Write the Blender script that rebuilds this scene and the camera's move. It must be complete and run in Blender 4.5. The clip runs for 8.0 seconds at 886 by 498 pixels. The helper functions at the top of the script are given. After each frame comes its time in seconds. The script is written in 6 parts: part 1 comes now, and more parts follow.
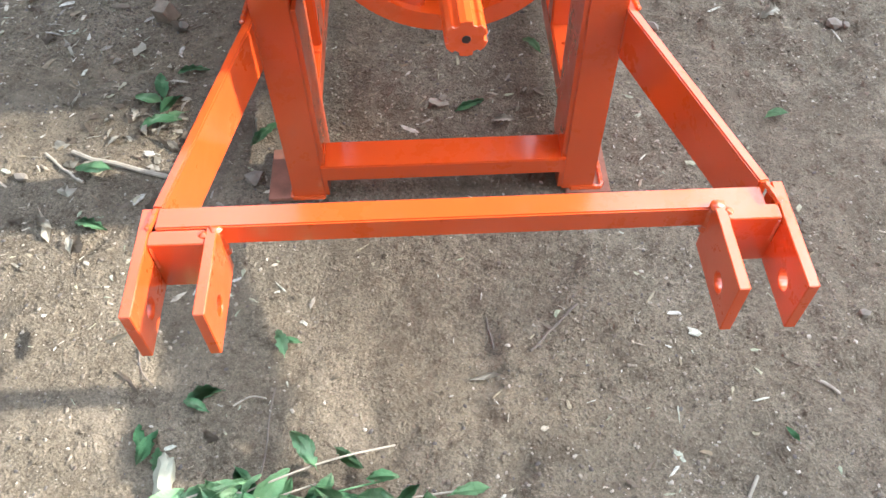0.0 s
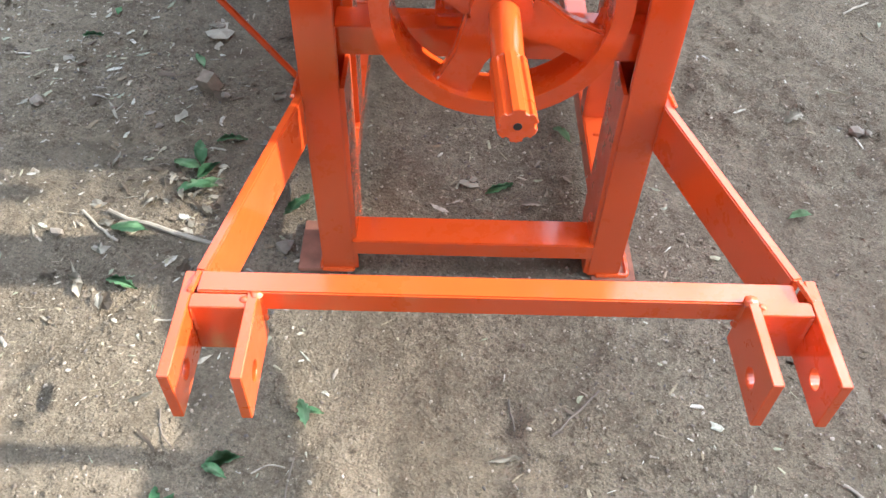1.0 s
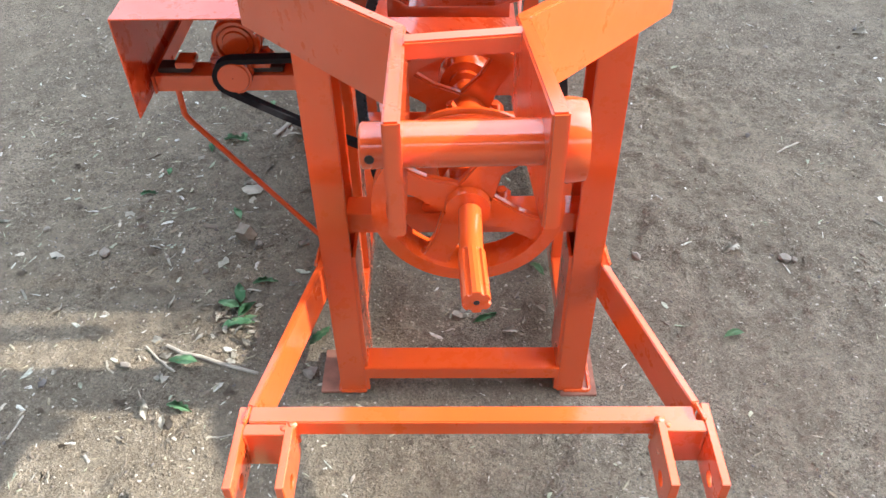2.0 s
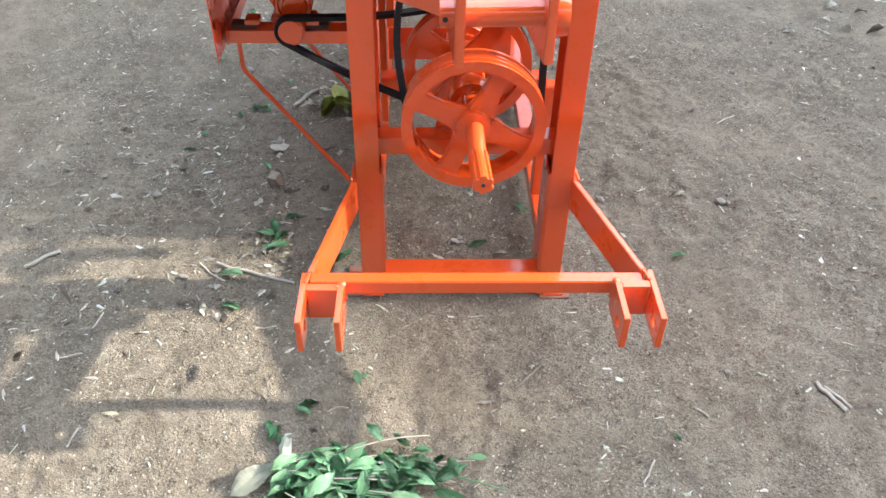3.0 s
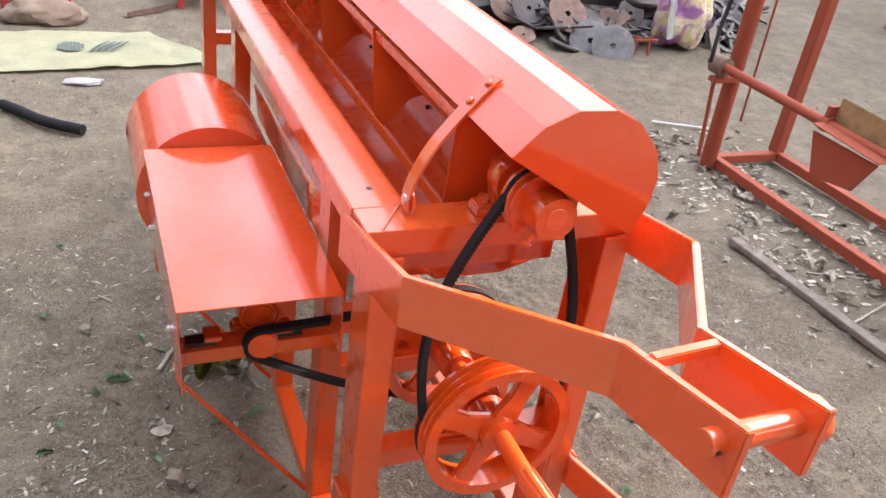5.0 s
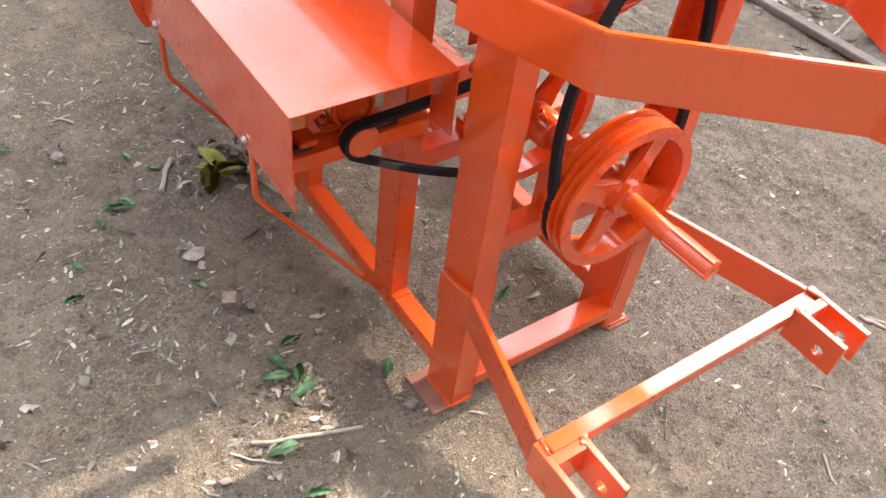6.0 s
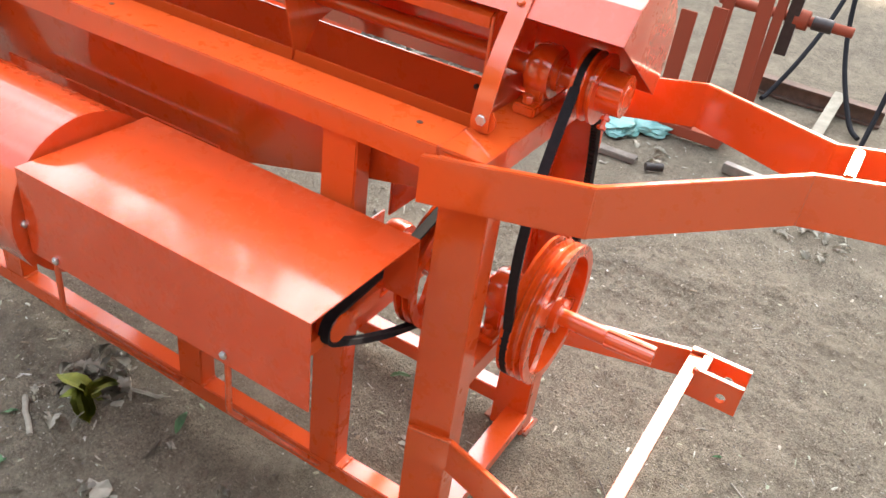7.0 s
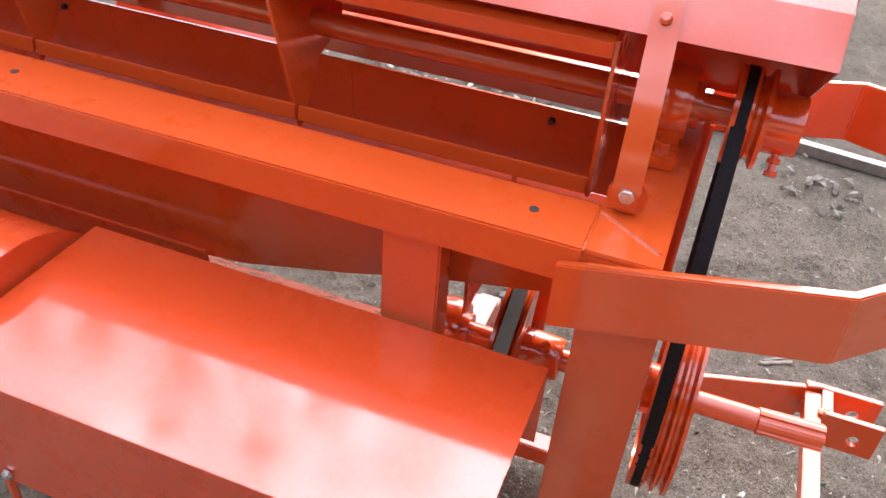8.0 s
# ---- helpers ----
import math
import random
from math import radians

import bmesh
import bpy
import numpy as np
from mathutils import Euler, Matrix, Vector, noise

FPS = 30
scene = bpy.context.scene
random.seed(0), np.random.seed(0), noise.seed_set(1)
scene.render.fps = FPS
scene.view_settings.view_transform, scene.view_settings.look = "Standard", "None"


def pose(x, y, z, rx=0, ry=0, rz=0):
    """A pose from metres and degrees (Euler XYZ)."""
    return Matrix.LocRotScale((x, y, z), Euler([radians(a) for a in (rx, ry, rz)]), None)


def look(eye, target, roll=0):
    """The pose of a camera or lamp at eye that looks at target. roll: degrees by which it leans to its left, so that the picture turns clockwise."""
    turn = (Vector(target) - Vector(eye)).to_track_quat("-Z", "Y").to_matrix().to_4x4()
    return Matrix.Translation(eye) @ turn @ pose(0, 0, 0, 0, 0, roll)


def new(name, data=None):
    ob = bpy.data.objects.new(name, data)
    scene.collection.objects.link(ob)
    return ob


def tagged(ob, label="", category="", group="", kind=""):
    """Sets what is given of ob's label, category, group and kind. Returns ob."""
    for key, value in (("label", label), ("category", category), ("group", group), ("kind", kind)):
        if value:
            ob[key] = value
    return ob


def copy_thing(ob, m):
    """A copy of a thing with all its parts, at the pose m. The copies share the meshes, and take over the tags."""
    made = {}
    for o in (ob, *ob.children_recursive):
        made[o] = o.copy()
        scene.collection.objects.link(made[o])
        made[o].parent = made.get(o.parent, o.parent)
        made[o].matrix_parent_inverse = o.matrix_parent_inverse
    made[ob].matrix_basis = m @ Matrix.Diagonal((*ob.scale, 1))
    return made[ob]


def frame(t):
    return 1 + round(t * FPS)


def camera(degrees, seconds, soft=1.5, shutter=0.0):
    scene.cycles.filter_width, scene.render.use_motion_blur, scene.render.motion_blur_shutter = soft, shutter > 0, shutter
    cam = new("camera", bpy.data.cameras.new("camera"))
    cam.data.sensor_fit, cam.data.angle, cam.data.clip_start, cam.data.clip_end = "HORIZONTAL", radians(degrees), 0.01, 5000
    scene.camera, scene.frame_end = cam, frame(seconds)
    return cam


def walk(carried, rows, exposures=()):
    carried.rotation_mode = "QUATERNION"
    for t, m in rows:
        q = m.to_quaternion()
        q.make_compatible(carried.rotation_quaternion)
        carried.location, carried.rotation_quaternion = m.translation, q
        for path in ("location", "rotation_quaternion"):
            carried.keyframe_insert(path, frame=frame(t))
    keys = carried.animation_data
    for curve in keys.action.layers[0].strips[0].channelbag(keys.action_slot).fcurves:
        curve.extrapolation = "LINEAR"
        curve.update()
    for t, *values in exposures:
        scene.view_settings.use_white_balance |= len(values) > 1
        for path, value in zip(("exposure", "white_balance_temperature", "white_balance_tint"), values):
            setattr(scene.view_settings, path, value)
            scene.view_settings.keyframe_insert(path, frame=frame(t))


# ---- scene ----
cam = camera(56.4, 8.0, shutter=0.1)
PATH = [
    (0, (-0.032, -0.997, 1.195), (-0.007, 0.186, -0.417), -1.2),
    (0.5, (-0.061, -0.981, 1.179), (-0.029, 0.276, -0.377), 0.9),
    (1, (-0.074, -1.009, 1.207), (-0.058, 0.324, -0.284), 1.9),
    (1.5, (-0.035, -1.037, 1.365), (-0.037, 0.367, -0.059), 0.1),
    (1.7, (-0.018, -1.077, 1.46), (-0.048, 0.368, 0.078), -1.1),
    (2.8, (-0.087, -1.653, 1.631), (-0.07, -0.148, 0.314), 0.5),
    (3, (-0.118, -1.727, 1.661), (-0.068, -0.207, 0.362), 1.2),
    (3.5, (-0.166, -1.756, 1.673), (-0.012, -0.178, 0.453), 3.3),
    (3.8, (-0.199, -1.667, 1.675), (0.015, -0.048, 0.52), 3.7),
    (4, (-0.239, -1.55, 1.708), (0.037, 0.082, 0.586), 3.7),
    (4.2, (-0.278, -1.414, 1.734), (0.067, 0.236, 0.657), 4.0),
    (5.3, (-0.897, -1.164, 1.846), (-0.02, 0.332, 0.851), 8.6),
    (5.5, (-0.96, -1.109, 1.8), (-0.039, 0.287, 0.702), 9.0),
    (6, (-1.079, -0.843, 1.675), (-0.175, 0.256, 0.27), 8.2),
    (6.5, (-1.252, -0.701, 1.694), (-0.063, 0.143, 0.326), 10.8),
    (7, (-1.449, -0.512, 1.747), (0.032, 0.251, 0.64), 8.3),
    (7.4, (-1.374, -0.33, 1.705), (0.132, 0.411, 0.618), 5.0),
    (7.5, (-1.345, -0.264, 1.683), (0.174, 0.455, 0.599), 4.5),
    (8, (-1.109, 0.026, 1.667), (0.414, 0.53, 0.474), 4.8),
]
EXPOSURES = [(0.0, 1.74, 5850, 8), (1.5, 1.76, 5850, 8), (2.8, 1.82, 5750, 8), (3.0, 1.80, 5800, 8), (3.5, 1.80, 5950, 8), (4.0, 1.68, 6150, 9), (5.3, 1.90, 6600, 18), (6.5, 2.02, 6650, 15), (7.0, 1.98, 6550, 10), (7.5, 1.86, 6300, 16), (8.0, 1.62, 6250, 20)]
walk(cam, [(t, look(eye, target, roll)) for t, eye, target, roll in PATH], EXPOSURES)

# ---- world, sun, exposure ----
SUN_FROM = Vector((2.03, 0.09, 1.0)).normalized()
world = bpy.data.worlds.new("sky")
scene.world = world
world.use_nodes = True
wn = world.node_tree
sky = wn.nodes.new("ShaderNodeTexSky")
sky.sky_type = "NISHITA"
sky.sun_disc = False
sky.sun_elevation = math.asin(SUN_FROM.z)
sky.sun_rotation = math.atan2(SUN_FROM.x, SUN_FROM.y)
sky.air_density, sky.dust_density, sky.ozone_density = 1.0, 6.0, 1.0
wn.nodes["Background"].inputs["Strength"].default_value = 0.15
where = wn.nodes.new("ShaderNodeTexCoord").outputs["Generated"]
cloud = wn.nodes.new("ShaderNodeTexNoise")
cloud.inputs["Scale"].default_value, cloud.inputs["Detail"].default_value, cloud.inputs["Roughness"].default_value = 7.0, 4.0, 0.55
wn.links.new(where, cloud.inputs["Vector"])
veil = wn.nodes.new("ShaderNodeValToRGB")
veil.color_ramp.elements[0].position, veil.color_ramp.elements[0].color = 0.40, (0.35, 0.35, 0.35, 1)
veil.color_ramp.elements[1].position, veil.color_ramp.elements[1].color = 0.60, (1.0, 1.0, 1.0, 1)
wn.links.new(cloud.outputs["Fac"], veil.inputs["Fac"])
over = wn.nodes.new("ShaderNodeMix")
over.data_type = "RGBA"
wn.links.new(veil.outputs["Color"], over.inputs[0])
wn.links.new(sky.outputs["Color"], over.inputs[6])
# thin cloud, brighter towards the sun
toward = wn.nodes.new("ShaderNodeVectorMath")
toward.operation = "DOT_PRODUCT"
toward.inputs[1].default_value = tuple(SUN_FROM)
wn.links.new(where, toward.inputs[0])
glow = wn.nodes.new("ShaderNodeValToRGB")
glow.color_ramp.interpolation = "EASE"
middle = glow.color_ramp.elements.new(0.5)
middle.color = (8.0, 8.7, 9.6, 1)
glow.color_ramp.elements[0].position, glow.color_ramp.elements[0].color = 0.0, (5.4, 6.1, 7.0, 1)
glow.color_ramp.elements[2].position, glow.color_ramp.elements[2].color = 1.0, (22.0, 22.6, 23.4, 1)
wn.links.new(toward.outputs["Value"], glow.inputs["Fac"])
wn.links.new(glow.outputs["Color"], over.inputs[7])
# the veil is thickest and darkest low over the horizon
height = wn.nodes.new("ShaderNodeSeparateXYZ")
wn.links.new(where, height.inputs[0])
rise = wn.nodes.new("ShaderNodeMapRange")
rise.inputs["To Min"].default_value, rise.inputs["To Max"].default_value = 0.30, 1.25
wn.links.new(height.outputs["Z"], rise.inputs["Value"])
lower = wn.nodes.new("ShaderNodeMix")
lower.data_type, lower.blend_type = "RGBA", "MULTIPLY"
lower.inputs[0].default_value = 1.0
wn.links.new(over.outputs[2], lower.inputs[6])
wn.links.new(rise.outputs["Result"], lower.inputs[7])
wn.links.new(lower.outputs[2], wn.nodes["Background"].inputs["Color"])

sun_data = bpy.data.lights.new("sun", "SUN")
sun_data.energy, sun_data.angle, sun_data.color = 5.0, radians(1.1), (1.0, 0.88, 0.71)
sun = new("sun", sun_data)
sun.matrix_world = look(tuple(SUN_FROM * 30), (0, 0, 0))


# ---- materials ----
def material(name, build):
    m = bpy.data.materials.new(name)
    m.use_nodes = True
    nt = m.node_tree
    b = nt.nodes["Principled BSDF"]
    build(nt, b)
    return m


def node(nt, kind, **values):
    n = nt.nodes.new(kind)
    for key, v in values.items():
        n.inputs[key].default_value = v
    return n


def coords(nt, world_space=False):
    if world_space:
        return nt.nodes.new("ShaderNodeNewGeometry").outputs["Position"]
    return nt.nodes.new("ShaderNodeTexCoord").outputs["Object"]


def noise_tex(nt, where, scale, detail=4.0, rough=0.55, distortion=0.0):
    n = node(nt, "ShaderNodeTexNoise", Scale=scale, Detail=detail, Roughness=rough, Distortion=distortion)
    nt.links.new(where, n.inputs["Vector"])
    return n.outputs["Fac"]


def ramp(nt, fac, stops):
    r = nt.nodes.new("ShaderNodeValToRGB")
    el = r.color_ramp.elements
    while len(el) < len(stops):
        el.new(0.5)
    for e, (p, c) in zip(el, stops):
        e.position, e.color = p, (*c, 1.0) if len(c) == 3 else c
    nt.links.new(fac, r.inputs["Fac"])
    return r.outputs["Color"]


def grey(v):
    return (v, v, v)


def mixed(nt, fac, a, b, blend="MIX"):
    m = nt.nodes.new("ShaderNodeMix")
    m.data_type, m.blend_type = "RGBA", blend
    for sock, v in ((m.inputs[0], fac), (m.inputs[6], a), (m.inputs[7], b)):
        if isinstance(v, bpy.types.NodeSocket):
            nt.links.new(v, sock)
        elif isinstance(v, tuple):
            sock.default_value = (*v, 1.0)
        else:
            sock.default_value = v
    return m.outputs[2]


def bumped(nt, b, height, strength, distance):
    n = node(nt, "ShaderNodeBump", Strength=strength, Distance=distance)
    nt.links.new(height, n.inputs["Height"])
    nt.links.new(n.outputs["Normal"], b.inputs["Normal"])
    return n


def paint(colour, worn, rough=0.22, brush=0.25, coat=1.0, film=0.12, ior=1.74):
    """Brushed and sprayed enamel over steel: uneven coat, slight sags, dust, a few chips."""
    def build(nt, b):
        w = coords(nt, True)
        large = noise_tex(nt, w, 3.5, 3.0)
        fine = noise_tex(nt, w, 60.0, 5.0)
        dust = noise_tex(nt, w, 14.0, 6.0, 0.7)
        base = mixed(nt, ramp(nt, large, [(0.3, grey(0)), (0.7, grey(1))]), colour, (colour[0] * 0.93, colour[1] * 0.88, colour[2] * 0.9))
        base = mixed(nt, ramp(nt, dust, [(0.62, grey(0)), (0.85, grey(0.03))]), base, (0.42, 0.22, 0.12))
        base = mixed(nt, ramp(nt, fine, [(0.80, grey(0)), (0.82, grey(1))]), base, worn)
        nt.links.new(base, b.inputs["Base Color"])
        r = ramp(nt, dust, [(0.3, grey(rough)), (0.8, grey(rough + 0.22))])
        nt.links.new(r, b.inputs["Roughness"])
        b.inputs["Specular IOR Level"].default_value = 0.10
        b.inputs["Coat Weight"].default_value = coat
        b.inputs["Coat Roughness"].default_value, b.inputs["Coat IOR"].default_value = film, ior
        sag = mixed(nt, 0.07, noise_tex(nt, w, 9.0, 2.0, 0.5, 0.6), noise_tex(nt, w, 130.0, 2.0))
        bumped(nt, b, sag, brush, 0.004)
    return build


ORANGE = material("orange_enamel", paint((0.63, 0.081, 0.013), (0.40, 0.05, 0.008)))
ORANGE_SHEET = material("orange_sheet_enamel", paint((0.62, 0.067, 0.014), (0.45, 0.06, 0.01), rough=0.2, brush=0.16, film=0.09, ior=1.75))
ORANGE_CAST = material("orange_painted_casting", paint((0.57, 0.066, 0.007), (0.30, 0.04, 0.01), rough=0.2, brush=0.5))
PRIMER = material("faded_red_primer", paint((0.27, 0.068, 0.038), (0.12, 0.05, 0.03), rough=0.5, brush=0.3, coat=0.0))

WELD = material("painted_weld_bead", paint((0.58, 0.080, 0.014), (0.5, 0.10, 0.03), rough=0.22, brush=0.6))


def plain(colour, rough, metal=0.0, spread=0.25, scale=30.0, bump=0.2, gloss=0.5):
    def build(nt, b):
        w = coords(nt, True)
        n1, n2 = noise_tex(nt, w, scale, 5.0, 0.65), noise_tex(nt, w, scale * 0.12, 3.0)
        a = mixed(nt, ramp(nt, n1, [(0.3, grey(0)), (0.7, grey(1))]), tuple(c * (1 - spread) for c in colour), tuple(min(c * (1 + spread), 1) for c in colour))
        a = mixed(nt, ramp(nt, n2, [(0.35, grey(0)), (0.7, grey(0.6))]), a, tuple(c * 0.72 for c in colour))
        nt.links.new(a, b.inputs["Base Color"])
        b.inputs["Roughness"].default_value, b.inputs["Metallic"].default_value = rough, metal
        b.inputs["Specular IOR Level"].default_value = gloss
        bumped(nt, b, n1, bump, 0.003)
    return build


DUSTY = material("dusty_worn_primer", plain((0.25, 0.105, 0.07), 0.9, spread=0.4, scale=22.0, bump=0.5))
RUBBER = material("black_belt_rubber", plain((0.016, 0.016, 0.019), 0.8, spread=0.3, scale=90.0, gloss=0.15))
ZINC = material("zinc_bolt", plain((0.62, 0.64, 0.66), 0.3, 0.9, scale=200.0))
DARK_STEEL = material("dark_oily_steel", plain((0.05, 0.042, 0.04), 0.45, 0.5))
RAW_STEEL = material("raw_steel", plain((0.34, 0.32, 0.30), 0.42, 0.8))
RUSTY = material("rusty_iron", plain((0.16, 0.10, 0.075), 0.75, 0.2, spread=0.4, scale=20.0))
OCHRE = material("ochre_rusted_plate", plain((0.27, 0.185, 0.085), 0.7, 0.1, spread=0.35, scale=18.0))
SCRAP = material("grey_scrap_iron", plain((0.15, 0.143, 0.139), 0.6, 0.3, spread=0.35, scale=16.0))
STONE = material("grey_stone", plain((0.215, 0.185, 0.152), 0.9, spread=0.3, scale=45.0, bump=0.8))
DARK_STONE = material("dark_stone", plain((0.119, 0.105, 0.095), 0.9, spread=0.3, scale=45.0, bump=0.8))
def litter(*colours):
    """Bits of many kinds, each of its own colour."""
    def build(nt, b):
        w = coords(nt, True)
        own = nt.nodes.new("ShaderNodeNewGeometry").outputs["Random Per Island"]
        stops = [(k / len(colours), (*c, 1)) for k, c in enumerate(colours)]
        soil = ramp(nt, noise_tex(nt, w, 90.0, 4.0, 0.7), [(0.45, grey(0)), (0.72, grey(0.8))])
        a = mixed(nt, soil, ramp(nt, own, stops), (0.13, 0.105, 0.082))
        nt.links.new(a, b.inputs["Base Color"])
        b.inputs["Roughness"].default_value, b.inputs["Specular IOR Level"].default_value = 0.85, 0.25
        bumped(nt, b, noise_tex(nt, w, 220.0, 3.0), 0.5, 0.002)
    return build


LITTER = material("mixed_leaf_litter", litter((0.52, 0.47, 0.38), (0.20, 0.15, 0.10), (0.38, 0.35, 0.25), (0.27, 0.30, 0.21), (0.58, 0.56, 0.50), (0.15, 0.12, 0.09)))
GRIT = material("mixed_pale_grit", litter((0.34, 0.295, 0.23), (0.20, 0.17, 0.135), (0.46, 0.415, 0.35), (0.27, 0.235, 0.19), (0.14, 0.115, 0.095)))


def leafy(one, other, dry):
    def build(nt, b):
        w = coords(nt, True)
        info = nt.nodes.new("ShaderNodeObjectInfo")
        a = mixed(nt, info.outputs["Random"], one, other)
        a = mixed(nt, ramp(nt, noise_tex(nt, w, 40.0, 4.0), [(0.5, grey(0)), (0.75, grey(0.7))]), a, dry)
        nt.links.new(a, b.inputs["Base Color"])
        b.inputs["Roughness"].default_value = 0.7
        b.inputs["Specular IOR Level"].default_value = 0.25
        bumped(nt, b, noise_tex(nt, w, 120.0, 4.0), 0.5, 0.003)
    return build


LEAF = material("green_leaf", leafy((0.062, 0.160, 0.068), (0.18, 0.32, 0.165), (0.28, 0.36, 0.23)))
DRY_LEAF = material("dry_leaf", plain((0.41, 0.375, 0.305), 0.75, spread=0.25, scale=25.0, bump=0.5))
PAPER = material("crumpled_paper", plain((0.31, 0.31, 0.24), 0.7, spread=0.2, scale=30.0, bump=0.5))
YELLOW_LEAF = material("yellowing_leaf", plain((0.27, 0.29, 0.045), 0.55, spread=0.5, scale=18.0, bump=0.5))
PALE_STICK = material("bleached_stick", plain((0.346, 0.31, 0.252), 0.8, spread=0.3, scale=40.0))
SACK = material("cream_woven_sack", plain((0.51, 0.503, 0.338), 0.8, spread=0.12, scale=60.0, bump=0.5))
BOULDER = material("brown_boulder", plain((0.18, 0.128, 0.094), 0.9, spread=0.35, scale=9.0, bump=0.8))
RUSTED_RED = material("dusty_rusted_red_paint", plain((0.27, 0.13, 0.10), 0.7, spread=0.35, scale=10.0, bump=0.3))
RED_PAINT = material("dull_red_paint", plain((0.38, 0.045, 0.04), 0.5, spread=0.2, scale=14.0))
GREY_PLASTIC = material("grey_plastic_scrap", plain((0.30, 0.29, 0.29), 0.6, spread=0.25, scale=24.0, bump=0.7))
PRINT_GREY = material("faded_grey_print", plain((0.20, 0.24, 0.21), 0.85, spread=0.35, scale=70.0))
TEAL_PLASTIC = material("teal_plastic_bag", plain((0.176, 0.4, 0.376), 0.4, spread=0.2, scale=30.0, bump=0.8))
def printed(nt, b):
    """Purple sack film with a worn cream and ochre picture printed on it."""
    w = coords(nt, True)
    base = mixed(nt, noise_tex(nt, w, 9.0, 5.0), (0.24, 0.07, 0.24), (0.46, 0.22, 0.44))
    pic = ramp(nt, noise_tex(nt, w, 5.0, 3.0, 0.5, 0.6), [(0.47, grey(0)), (0.53, grey(1))])
    ink = mixed(nt, ramp(nt, noise_tex(nt, w, 17.0, 4.0), [(0.42, grey(0)), (0.58, grey(1))]), (0.55, 0.44, 0.20), (0.62, 0.55, 0.45))
    a = mixed(nt, pic, base, ink)
    nt.links.new(a, b.inputs["Base Color"])
    b.inputs["Roughness"].default_value = 0.45
    bumped(nt, b, noise_tex(nt, w, 14.0, 5.0, 0.6, 0.8), 0.8, 0.03)


PURPLE_PLASTIC = material("purple_printed_sack", printed)
CARDBOARD = material("pale_dusty_board", plain((0.315, 0.277, 0.217), 0.85, spread=0.25, scale=18.0, bump=0.4))
WHITE_PLASTIC = material("white_plastic", plain((0.576, 0.576, 0.56), 0.5, spread=0.08, scale=20.0))
WOOD = material("weathered_wood", plain((0.165, 0.135, 0.112), 0.85, spread=0.35, scale=22.0, bump=0.8))
FOLIAGE = material("tree_foliage", plain((0.05, 0.11, 0.03), 0.6, spread=0.4, scale=6.0))
PLASTER = material("weathered_mud_plaster", plain((0.15, 0.124, 0.101), 0.9, spread=0.15, scale=3.0, bump=0.4))
BARK = material("tree_bark", plain((0.12, 0.09, 0.065), 0.9, spread=0.4, scale=12.0, bump=1.0))


